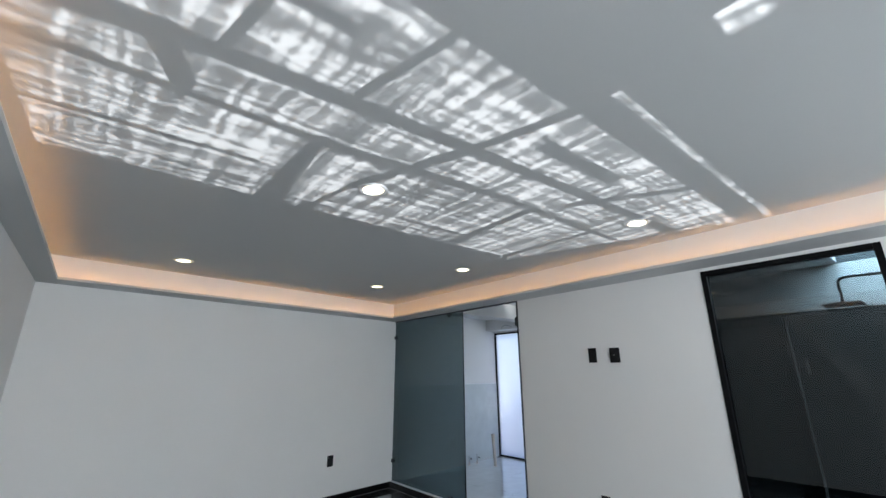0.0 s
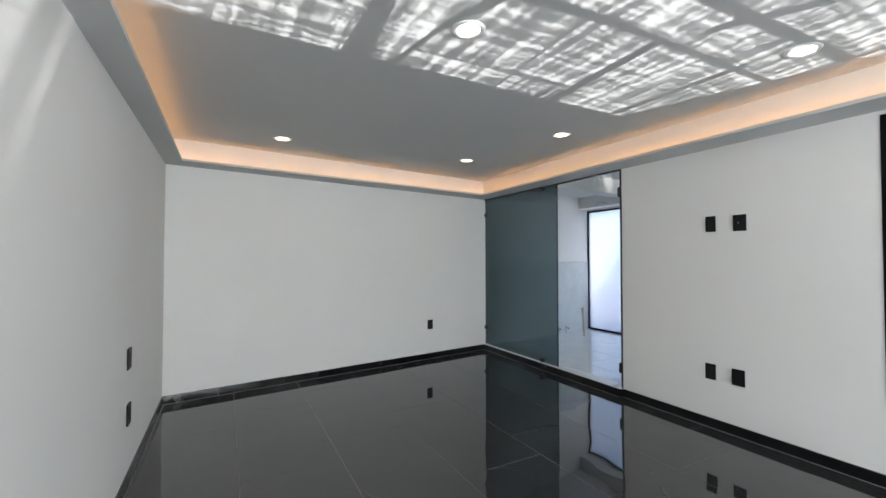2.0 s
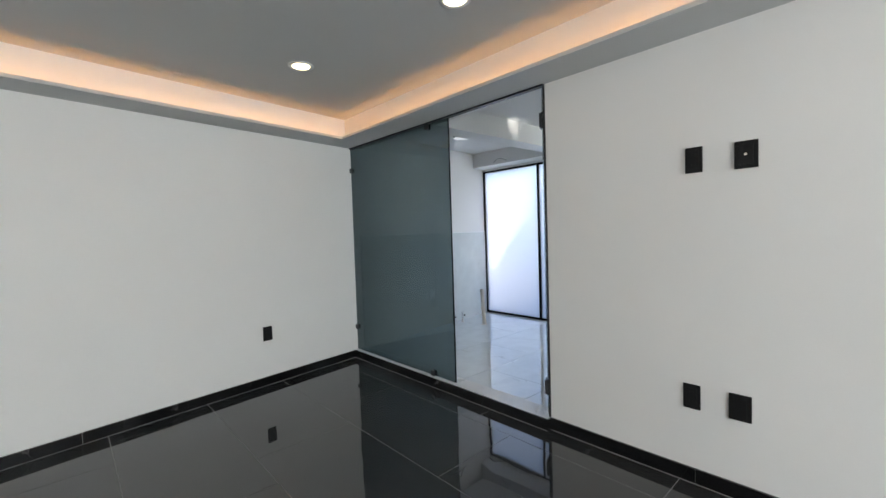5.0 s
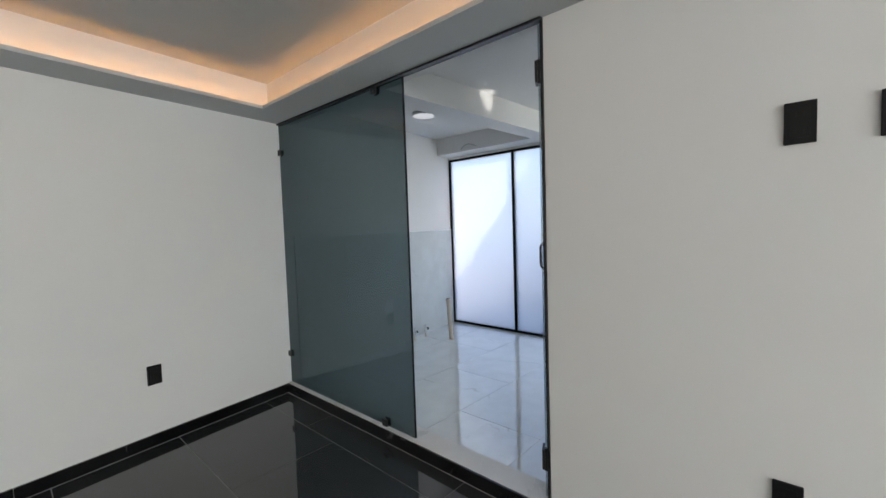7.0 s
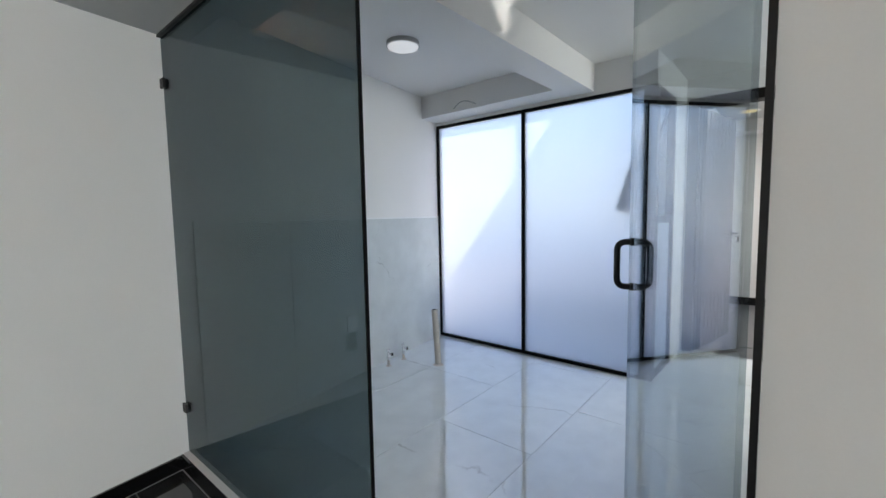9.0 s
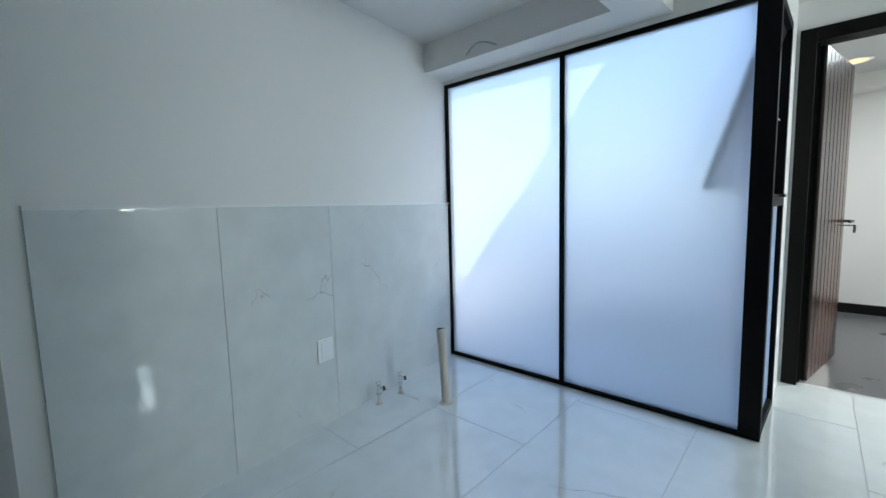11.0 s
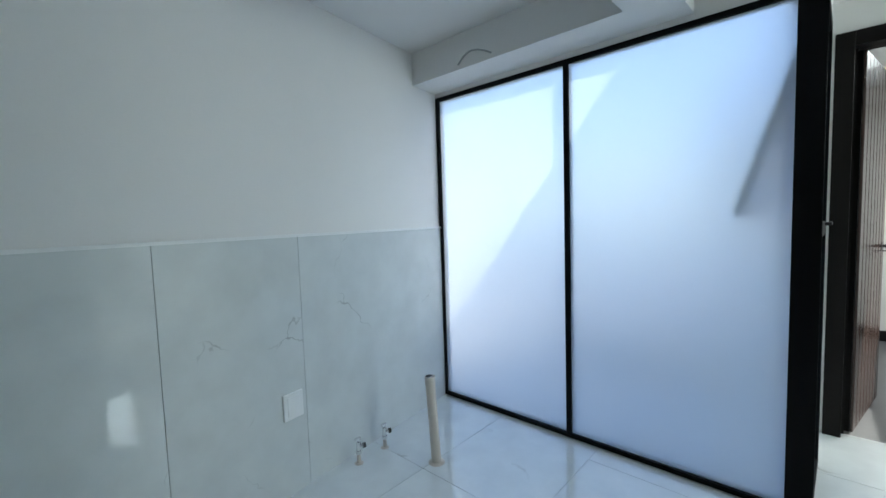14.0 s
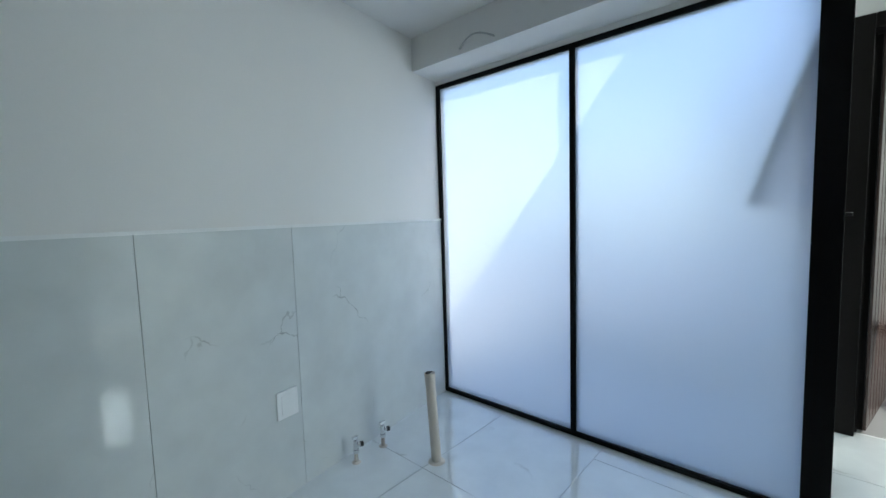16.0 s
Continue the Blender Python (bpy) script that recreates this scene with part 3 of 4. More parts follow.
# ---- rear window, out of the walk's view: a mask that shapes the ceiling light ----
def rear_light_mask():
    """An unseen window added as a light mask, with level and leaning bars; every bar is given by where its shadow falls
    on the raised ceiling.
    """
    win = setting("window_rear_mask", bmesh.new(), M_FRAME, "unseen dark barred window, made to shape the light on the ceiling", "window")
    y0, y1 = REAR_Y - 0.084, REAR_Y - 0.076
    mid = (y0 + y1) / 2

    def on_pane(x, reach):
        """The point of the window through which the glint reaches the ceiling at (x, reach)."""
        f = (mid - GLINT_AT.y) / (reach - GLINT_AT.y)
        return Vector((GLINT_AT.x + (x - GLINT_AT.x) * f, 0, GLINT_AT.z + (TRAY - GLINT_AT.z) * f))

    def slab(outline):
        bm = bmesh.new()
        low, high = [bm.verts.new((p.x, y0, p.z)) for p in outline], [bm.verts.new((p.x, y1, p.z)) for p in outline]
        bm.faces.new(low), bm.faces.new(high[::-1])
        for i in range(len(outline)):
            k = (i + 1) % len(outline)
            bm.faces.new((low[i], high[i], high[k], low[k]))
        bmesh.ops.recalc_face_normals(bm, faces=bm.faces[:])
        part("bar", bm, M_FRAME, win)

    def bar(x0, r0, x1, r1, wide, wide_end=None):
        a, b = on_pane(x0, r0), on_pane(x1, r1)
        way = (b - a).normalized()
        side = Vector((-way.z, 0, way.x)) / 2
        end = wide if wide_end is None else wide_end
        slab([a - side * wide, b - side * end, b + side * end, a + side * wide])

    def panel(x0, x1, r0, r1):
        """A solid panel between two reaches."""
        z0, z1 = on_pane(0, r1).z, on_pane(0, r0).z
        xa, xb = (W0 if x0 is None else on_pane(x0, r0).x), (W1 if x1 is None else on_pane(x1, r0).x)
        part("bar", B(xa, xb, y0, y1, max(z0, WZ0), min(z1, WZ1)), M_FRAME, win)

    # solid foot, with two leaning slits near its end that stripe the side wall
    foot = on_pane(0, 2.99).z
    lean = lambda x, z: Vector((x + (z - 0.227) * 0.0563, 0, z))
    for xa, xb in ((1.002, None), (0.986, 0.9975), (0.960, 0.976), (W0, 0.945)):
        right = [Vector((W1, 0, WZ0)), Vector((W1, 0, foot))] if xb is None else [lean(xb, WZ0), lean(xb, foot)]
        slab([lean(xa, WZ0), *right, lean(xa, foot)])
    panel(1.64, None, 1.292, 1.425)
    panel(1.64, 2.44, 1.25, 1.292)
    panel(1.64, None, 0.93, 1.25)
    panel(1.64, 2.34, 0.80, 0.93)
    panel(2.46, None, 0.80, 0.93)
    panel(None, None, -1.2, 0.80)
    a, b = on_pane(3.80, 3.02), on_pane(4.375, 1.24)
    slab([a, Vector((W1, 0, a.z)), Vector((W1, 0, b.z)), b])
    level_bars = ((0.2, 2.06, 1.24, 1.945, 0.026), (1.24, 1.945, 2.47, 1.872, 0.020), (2.47, 1.872, 4.4, 1.795, 0.017), (0.2, 2.20, 1.80, 2.235, 0.010),
                  (1.80, 2.235, 2.75, 2.155, 0.016), (2.75, 2.155, 4.3, 2.15, 0.010), (2.52, 1.655, 3.10, 1.635, 0.022), (0.2, 2.62, 1.6, 2.58, 0.005), (2.0, 2.80, 3.1, 2.77, 0.004),
                  (0.2, 1.62, 1.6, 1.60, 0.012))
    leaning_bars = ((2.43, 1.40, 2.31, 1.87, 0.036), (2.31, 1.87, 2.06, 2.54, 0.046, 0.030), (2.06, 2.54, 1.97, 3.02, 0.020), (1.74, 2.20, 1.765, 3.02, 0.045, 0.13), (3.07, 2.15, 3.125, 3.02, 0.055),
                    (3.73, 2.1, 3.715, 3.02, 0.050), (3.55, 1.36, 3.18, 2.0, 0.026), (4.12, 1.28, 4.16, 1.83, 0.030), (1.15, 1.98, 1.26, 2.22, 0.040), (1.83, 1.42, 1.72, 1.92, 0.030),
                    (1.52, 0.8, 1.30, 1.93, 0.030), (1.05, 0.8, 1.0, 1.95, 0.022), (2.60, 2.16, 2.66, 3.02, 0.012), (0.75, 2.05, 0.8, 3.02, 0.02))
    for one in level_bars + leaning_bars:
        bar(*one)
    # the pattern in this pane's colour stands in for gathered light
    part("pane", B(W0, W1, REAR_Y - 0.056, REAR_Y - 0.052, WZ0, WZ1), M_GLINT_MASK, win, "see-through sheet with a painted net of light and dark")
    return win


rear_light_mask()

# ---- kerb and glass front between room and kitchen ----
KERB_Z = 0.028
bm = prism(bmesh.new(), [(RIGHT - 0.036, JAMB + 0.004), (K0 - 0.01, JAMB + 0.004), (K0 - 0.01, BACK(K0)), (RIGHT - 0.036, BACK(RIGHT))], -0.15, KERB_Z)
setting("threshold", bm, M_KERB, "white marble kerb under the glass front", "threshold")
setting("threshold_shower", B(RIGHT - 0.012, K0, DARK0, DARK1, -0.15, -0.028, bevel=0.003), M_KERB, "white marble sill of the shower door", "threshold")


def pane_between(bm, y0, y1, z0, z1, x=GLASS_X, half=0.005):
    return box(bm, x - half, x + half, y0, y1, z0, z1)


fixed = thing("fixed_glass_panel", (GLASS_X, (SPLIT + 5.9) / 2, KERB_Z), "fixed grey-tinted glass panel held by black clamps", "glass panel")
part("glass", pane_between(bmesh.new(), SPLIT + 0.006, BACK(GLASS_X) - 0.012, KERB_Z + 0.006, SOFFIT - 0.016), M_TINT, fixed)
part("edge", B(GLASS_X - 0.005, GLASS_X + 0.005, SPLIT, SPLIT + 0.006, KERB_Z + 0.006, SOFFIT - 0.016), M_FRAME, fixed, "dark polished glass edge")


def clamp(y, z, along_y=True):
    bm = bmesh.new()
    w, h = (0.022, 0.045) if along_y else (0.045, 0.045)
    for s in (-1, 1):
        box(bm, GLASS_X + s * 0.012 - 0.006, GLASS_X + s * 0.012 + 0.006, y - w, y + w, z - h / 2, z + h / 2, bevel=0.002)
    rod(bm, (GLASS_X - 0.022, y, z), (GLASS_X - 0.016, y, z), 0.008)
    return bm


NORTH_Y = BACK(GLASS_X)
for y, z in ((NORTH_Y - 0.024, 1.907), (NORTH_Y - 0.024, 0.272), (4.70, SOFFIT - 0.035), (4.72, KERB_Z + 0.024)):
    part("clamp", clamp(y, z), M_HARD, fixed, "matt black glass clamp")
setting("trim_head_track", B(GLASS_X - 0.018, GLASS_X + 0.018, JAMB, NORTH_Y - 0.004, SOFFIT - 0.014, SOFFIT - 0.002), M_HARD, "slim black head track above the glass", "trim")
setting("trim_jamb", B(GLASS_X - 0.004, GLASS_X + 0.024, JAMB + 0.001, JAMB + 0.011, KERB_Z, SOFFIT - 0.014), M_HARD, "slim black strip down the door jamb", "trim")

# the swing door, standing open into the kitchen
HINGE = Vector((GLASS_X, JAMB + 0.018, 0))
FREE = Vector((5.350, 3.979, 0))
DOOR_W = 0.878
swing = thing("glass_door", HINGE, "clear glass swing door standing open, with black pull handle", "glass door")
turn = math.degrees(math.atan2(FREE.y - HINGE.y, FREE.x - HINGE.x))
D = pose(HINGE.x, HINGE.y, 0, 0, 0, turn)


def door_part(name, bm, mat, parent=None, label="", smooth=False):
    bm.transform(D)
    return part(name, bm, mat, parent or swing, label, smooth)


door_part("glass", B(0.012, DOOR_W, -0.005, 0.005, KERB_Z + 0.012, SOFFIT - 0.02), M_CLEAR)
door_part("edge", B(DOOR_W, DOOR_W + 0.002, -0.005, 0.005, KERB_Z + 0.012, SOFFIT - 0.02), M_TINT, None, "green-grey glass edge")
for z in (0.22, 1.92):
    bm = bmesh.new()
    box(bm, -0.012, 0.055, -0.018, -0.006, z - 0.045, z + 0.045, bevel=0.003)
    box(bm, -0.012, 0.055, 0.006, 0.018, z - 0.045, z + 0.045, bevel=0.003)
    rod(bm, (0, 0, z - 0.05), (0, 0, z + 0.05), 0.009)
    door_part("hinge", bm, M_HARD, None, "matt black patch hinge")
HX, HZ0, HZ1 = DOOR_W - 0.075, 0.995, 1.146
for s in (-1, 1):
    path = rounded([(HX, s * 0.006, HZ0), (HX, s * 0.056, HZ0), (HX, s * 0.056, HZ1), (HX, s * 0.006, HZ1)], 0.030)
    bar = door_part("pull_handle", tube(bmesh.new(), path, 0.0105), M_HARD, None, "round black pull handle", True)
    for z in (HZ0, HZ1):
        door_part("collar", rod(bmesh.new(), (HX, s * 0.0055, z), (HX, s * 0.016, z), 0.014), M_HARD, bar, "", True)

# ---- dark shower door ----
dark = setting("door_shower", bmesh.new(), M_FRAME, "dark tinted glass panel in a black aluminium frame", "glass door")
FX0, FX1 = RIGHT - 0.006, RIGHT + 0.05
for y0, y1, z0, z1 in ((DARK1 - 0.035, DARK1, -0.026, DARK_TOP), (DARK0, DARK0 + 0.035, -0.026, DARK_TOP), (DARK0 + 0.035, DARK1 - 0.035, DARK_TOP - 0.035, DARK_TOP), (DARK0 + 0.035, DARK1 - 0.035, -0.026, 0.004)):
    part("frame_bar", B(FX0, FX1, y0, y1, z0, z1, bevel=0.003), M_FRAME, dark)
part("pane", B(RIGHT + 0.018, RIGHT + 0.026, DARK0 + 0.03, DARK1 - 0.03, 0.0, DARK_TOP - 0.03), M_DARKGLASS, dark, "dark tinted glass")

shower = thing("rain_shower_head", (5.5, 1.18, 1.86), "black rain shower head on a chrome wall arm", "shower head")
part("arm", tube(bmesh.new(), rounded([(5.5, 0.56, 2.08), (5.5, 1.18, 2.09), (5.5, 1.18, 1.89)], 0.06), 0.011), M_CHROME, shower, "chrome arm", True)
part("head", B(5.39, 5.61, 1.07, 1.29, 1.878, 1.892, bevel=0.003), M_HARD, shower, "square black spray plate")
part("joint", rod(bmesh.new(), (5.5, 1.18, 1.892), (5.5, 1.18, 1.925), 0.022, 0.014), M_CHROME, shower, "", True)

screen = thing("shower_screen", (5.3, 1.55, -0.05), "clear glass shower screen with a chrome pull bar", "shower screen")
part("glass", B(5.296, 5.304, 1.52, 2.47, -0.05, 1.75), M_CLEAR, screen)
part("edge", B(5.290, 5.310, 1.510, 1.52, -0.05, 1.75), M_ALU, screen, "bright metal edge strip")
part("pull_bar", rod(bmesh.new(), (5.27, 1.44, 1.38), (5.27, 1.44, 1.49), 0.010), M_ALU, screen, "", True)
part("pull_stem", rod(bmesh.new(), (5.27, 1.44, 1.43), (5.298, 1.512, 1.43), 0.006), M_CHROME, screen, "", True)

# ---- frosted window of the kitchen ----
WIN_N, WIN_TOP, MULL = BACK(WIN_X) - 0.003, 2.13, 5.325
win = setting("window_1", bmesh.new(), M_FRAME, "tall frosted window in black aluminium frame", "window")
fx0, fx1 = WIN_X - 0.004, WIN_X + 0.052
part("frame_bar", B(fx0, fx1, WIN_N - 0.026, WIN_N, 0.004, WIN_TOP, bevel=0.002), M_FRAME, win)
part("frame_bar", B(fx0, fx1, MULL - 0.0125, MULL + 0.0125, 0.030, WIN_TOP - 0.026, bevel=0.002), M_FRAME, win)
part("frame_bar", B(fx0, fx1, WIN_S + 0.085, WIN_N - 0.026, 0.004, 0.030, bevel=0.002), M_FRAME, win)
part("frame_bar", B(fx0, fx1, WIN_S + 0.085, WIN_N - 0.026, WIN_TOP - 0.026, WIN_TOP, bevel=0.002), M_FRAME, win)
part("corner_post", B(WIN_X - 0.006, WIN_X + 0.075, WIN_S - 0.006, WIN_S + 0.085, 0.004, WIN_TOP, bevel=0.003), M_FRAME, win, "wide black corner post")
for y0, y1 in ((WIN_S + 0.08, MULL - 0.010), (MULL + 0.010, WIN_N - 0.022)):
    part("pane", B(WIN_X + 0.012, WIN_X + 0.018, y0, y1, 0.026, WIN_TOP - 0.022), M_FROST, win, "frosted glass")
    for a0, a1, z0, z1 in ((y0, y0 + 0.005, 0.030, WIN_TOP - 0.026), (y1 - 0.005, y1, 0.030, WIN_TOP - 0.026)):
        part("bead", B(WIN_X, WIN_X + 0.012, a0, a1, z0, z1), M_FRAME, win)

# narrow return beside it: fixed pane below, top-hung vent standing open above
ret = setting("window_2", bmesh.new(), M_FRAME, "narrow frosted window with an open top-hung vent", "window")
ry0, ry1, MIDZ = WIN_S - 0.003, WIN_S + 0.05, 1.19
part("frame_bar", B(RET_END - 0.045, RET_END, ry0, ry1, 0.004, WIN_TOP, bevel=0.002), M_FRAME, ret)
for z0, z1 in ((0.004, 0.05), (MIDZ - 0.03, MIDZ + 0.03), (WIN_TOP - 0.045, WIN_TOP)):
    part("frame_bar", B(WIN_X + 0.075, RET_END - 0.045, ry0, ry1, z0, z1, bevel=0.002), M_FRAME, ret)
part("pane", B(WIN_X + 0.07, RET_END - 0.04, WIN_S + 0.02, WIN_S + 0.026, 0.045, MIDZ - 0.025), M_FROST_BRIGHT, ret, "frosted glass")
VENT = pose(0, WIN_S + 0.035, WIN_TOP - 0.05, 17.2, 0, 0)
VH, vx0, vx1 = WIN_TOP - 0.05 - (MIDZ + 0.035), WIN_X + 0.082, RET_END - 0.05
sash = part("vent_sash", bmesh.new(), M_FRAME, ret, "open black vent sash")
for x0, x1, z0, z1 in ((vx0, vx0 + 0.04, -VH, 0), (vx1 - 0.04, vx1, -VH, 0), (vx0 + 0.04, vx1 - 0.04, -VH, -VH + 0.04), (vx0 + 0.04, vx1 - 0.04, -0.04, 0)):
    bm = B(x0, x1, -0.017, 0.017, z0, z1, bevel=0.002)
    bm.transform(VENT)
    part("sash_bar", bm, M_FRAME, sash)
bm = B(vx0 + 0.035, vx1 - 0.035, -0.003, 0.003, -VH + 0.035, -0.035)
bm.transform(VENT)
part("sash_pane", bm, M_FROST, sash, "frosted glass")
stay = tube(bmesh.new(), [(vx1 + 0.004, WIN_S + 0.03, 1.62), (vx1 - 0.01, WIN_S + 0.12, 1.74), (vx1 - 0.012, WIN_S + 0.17, 1.72)], 0.006)
part("stay", stay, M_CHROME, ret, "bright metal friction stay")
part("catch", B(vx0 + 0.18, vx0 + 0.25, WIN_S - 0.03, WIN_S - 0.006, MIDZ + 0.015, MIDZ + 0.03, bevel=0.003), M_HARD, ret)

SKEW = Matrix.Translation((WIN_X + 0.03, WIN_S, 0)) @ Matrix.Rotation(math.atan2(RET_S - WIN_S, RET_END - WIN_X), 4, "Z") @ Matrix.Translation((-WIN_X - 0.03, -WIN_S, 0))
for piece in ret.children_recursive:
    piece.data.transform(SKEW)

# ---- wooden door to the next room ----
CAS = 0.078
door = setting("door_1", bmesh.new(), M_DARKWOOD, "grooved reddish wooden door standing open in a dark frame", "door")
for y0, y1, z0, z1 in ((DOOR_N, DOOR_N + CAS, 0.0, DOOR_H + CAS), (DOOR_S - CAS, DOOR_S, 0.0, DOOR_H + CAS), (DOOR_S, DOOR_N, DOOR_H, DOOR_H + CAS)):
    part("casing", B(DOOR_X - 0.018, DOOR_X + 0.135, y0, y1, z0, z1, bevel=0.004), M_DARKWOOD, door, "dark stained door casing")
part("stop", B(DOOR_X + 0.05, DOOR_X + 0.075, DOOR_N - 0.014, DOOR_N, 0.0, DOOR_H), M_DARKWOOD, door)
LEAF = pose(DOOR_X + 0.075, DOOR_N - 0.006, 0, 0, 0, -11.5)
leaf = part("leaf", bmesh.new(), M_WOOD, door, "reddish varnished leaf with upright grooves")
LEAF_W = 0.75
# core is near black, so shade in the plank grooves is put in as colour
bm = B(0.0, LEAF_W, -0.030, 0.0, 0.012, DOOR_H - 0.01)
bm.transform(LEAF)
part("core", bm, M_DARKWOOD, leaf, "core coloured near black to shade the grooves")
N_PLANK = 8
for i in range(N_PLANK):
    a, b = LEAF_W * i / N_PLANK, LEAF_W * (i + 1) / N_PLANK
    bm = B(a + 0.007, b - 0.007, -0.044, -0.030, 0.012, DOOR_H - 0.01, bevel=0.003)
    bm.transform(LEAF)
    part("plank", bm, M_WOOD, leaf)
for name, bm in (("rose", B(LEAF_W - 0.085, LEAF_W - 0.035, -0.046, -0.038, 1.00, 1.05, bevel=0.004)), ("grip", tube(bmesh.new(), rounded([(LEAF_W - 0.06, -0.04, 1.025), (LEAF_W - 0.06, -0.10, 1.025), (LEAF_W - 0.18, -0.10, 1.025)], 0.015), 0.010)),
                 ("key", B(LEAF_W - 0.062, LEAF_W - 0.058, -0.115, -0.042, 0.990, 0.998)), ("key_tag", B(LEAF_W - 0.062, LEAF_W - 0.058, -0.118, -0.102, 0.940, 0.992, bevel=0.001)), ("lever_edge", B(LEAF_W, LEAF_W + 0.012, -0.03, -0.008, 0.98, 1.07, bevel=0.002))):
    bm.transform(LEAF)
    part(name, bm, M_CHROME if name.startswith("key") else M_HARD, leaf)

# ---- sockets and switches ----
def plate(place, normal, label, kind, group="black wall plates", tall=0.122, wide=0.088, mat=None):
    """A wall plate with its face towards normal; kind: socket, blank, coax or switch."""
    mat = mat or M_PLATE
    n = Vector(normal).normalized()
    m = Matrix.Translation(place) @ n.to_track_quat("-Y", "Z").to_matrix().to_4x4()
    ob = thing({"switch": "light_switch"}.get(kind, "wall_socket"), place, label, "switch" if kind == "switch" else "socket", group)
    def add(name, bm, mt, lab=""):
        bm.transform(m)
        return part(name, bm, mt, ob, lab)
    add("cover", B(-wide / 2, wide / 2, -0.010, 0.0, -tall / 2, tall / 2, bevel=0.003), mat)
    add("insert", B(-wide * 0.30, wide * 0.30, -0.0125, -0.0095, -tall * 0.36, tall * 0.36, bevel=0.001), mat)
    if kind == "socket":
        # near-black blocks stand in for the shade inside the pin holes
        for dz in (-0.024, 0.024):
            for dx in (-0.009, 0.009):
                add("slot", B(dx - 0.0015, dx + 0.0015, -0.0135, -0.012, dz - 0.006, dz + 0.006), M_HOLE_SHADE)
    elif kind == "coax":
        add("connector", rod(bmesh.new(), (0, -0.010, 0), (0, -0.021, 0), 0.006), M_CHROME, "bright coaxial connector")
    elif kind == "switch":
        for dx in (-0.012, 0.012):
            add("rocker", B(dx - 0.0117, dx + 0.0117, -0.0145, -0.012, -tall * 0.33, tall * 0.33, bevel=0.0008), mat)
    return ob


FACE = RIGHT
plate((FACE, 2.759, 1.545), (-1, 0, 0), "black double socket plate on the white wall", "socket", wide=0.074)
plate((FACE, 2.552, 1.540), (-1, 0, 0), "black aerial plate with a bright connector", "coax")
plate((FACE, 2.775, 0.386), (-1, 0, 0), "black double socket plate low on the wall", "socket", wide=0.076)
plate((FACE, 2.577, 0.386), (-1, 0, 0), "black blank plate low on the wall", "blank")
plate((3.583, BACK(3.583), 0.400), (0.15, -1, 0), "black socket plate on the long white wall", "socket", wide=0.080)
plate((LEFT, 3.875, 0.690), (1, 0, 0), "black switch plate on the side wall", "socket")
plate((LEFT, 3.885, 0.365), (1, 0, 0), "black socket plate on the side wall", "socket")

# ---- lamps ----
def downlight(x, y, z):
    ob = thing("downlight", (x, y, z), "round recessed ceiling lamp, switched on, warm white", "ceiling lamp", "downlights of the raised ceiling")
    part("trim_ring", ring(bmesh.new(), (x, y), 0.056, 0.080, z - 0.006, z - 0.0005), M_WHITE_PLASTIC, ob, "white trim ring", True)
    part("lens", rod(bmesh.new(), (x, y, z - 0.004), (x, y, z - 0.001), 0.056, sides=40), M_DOWN, ob, "glowing warm lens")
    return ob


for x, y in ((3.748, 3.542), (3.508, 4.735), (1.616, 4.80), (2.175, 2.515), (3.805, 1.87)):
    downlight(x, y, TRAY)


def surface_lamp(x, y, z):
    ob = thing("surface_ceiling_lamp", (x, y, z), "flat round ceiling lamp with a glowing opal disc", "ceiling lamp", "surface lamps of the kitchen")
    part("body", rod(bmesh.new(), (x, y, z - 0.028), (x, y, z), 0.106, 0.106, 40), M_LAMP_BODY, ob, "", True)
    part("diffuser", rod(bmesh.new(), (x, y, z - 0.033), (x, y, z - 0.0285), 0.098, 0.101, 40), M_DIFF, ob, "opal diffuser", True)


surface_lamp(5.79, 5.51, K_CEIL)
surface_lamp(5.76, 4.16, K_CEIL)
nl = thing("downlight", (9.71, 3.93, K_CEIL), "round recessed lamp in the next room, switched on", "ceiling lamp")
part("trim_ring", ring(bmesh.new(), (9.71, 3.93), 0.08, 0.11, K_CEIL - 0.006, K_CEIL - 0.0005), M_WHITE_PLASTIC, nl, "", True)
part("lens", rod(bmesh.new(), (9.71, 3.93, K_CEIL - 0.004), (9.71, 3.93, K_CEIL - 0.001), 0.08, sides=32), M_DOWN_WARM, nl)

# ---- kitchen wall: stone panels, plate, plumbing ----
PANEL_TOP = 1.222
stops = [4.645, 5.236, 5.838, WIN_X - 0.006]
wains = setting("panel_wainscot", bmesh.new(), M_PANEL, "glossy white stone panels on the lower wall", "wall panel")
OFF = lambda x, d: (x + 0.148 * d, BACK(x) - 0.989 * d)
for a, b in zip(stops, stops[1:]):
    bm = prism(bmesh.new(), [OFF(a + 0.0012, 0.013), OFF(b - 0.0012, 0.013), OFF(b - 0.0012, 0.0), OFF(a + 0.0012, 0.0)], 0.0, PANEL_TOP)
    part("panel", bm, M_PANEL, wains)
bm = prism(bmesh.new(), [OFF(stops[0], 0.020), OFF(stops[-1], 0.020), OFF(stops[-1], 0.0), OFF(stops[0], 0.0)], PANEL_TOP, PANEL_TOP + 0.013)
part("cap_trim", bm, M_WHITE_PLASTIC, wains, "white metal edge trim")
px = 5.760
plate((*OFF(px, 0.013), 0.430), (0.143, -1, 0), "plain white blank plate on the stone panel", "blank", "white plates", 0.126, 0.106, M_WHITE_PLASTIC)


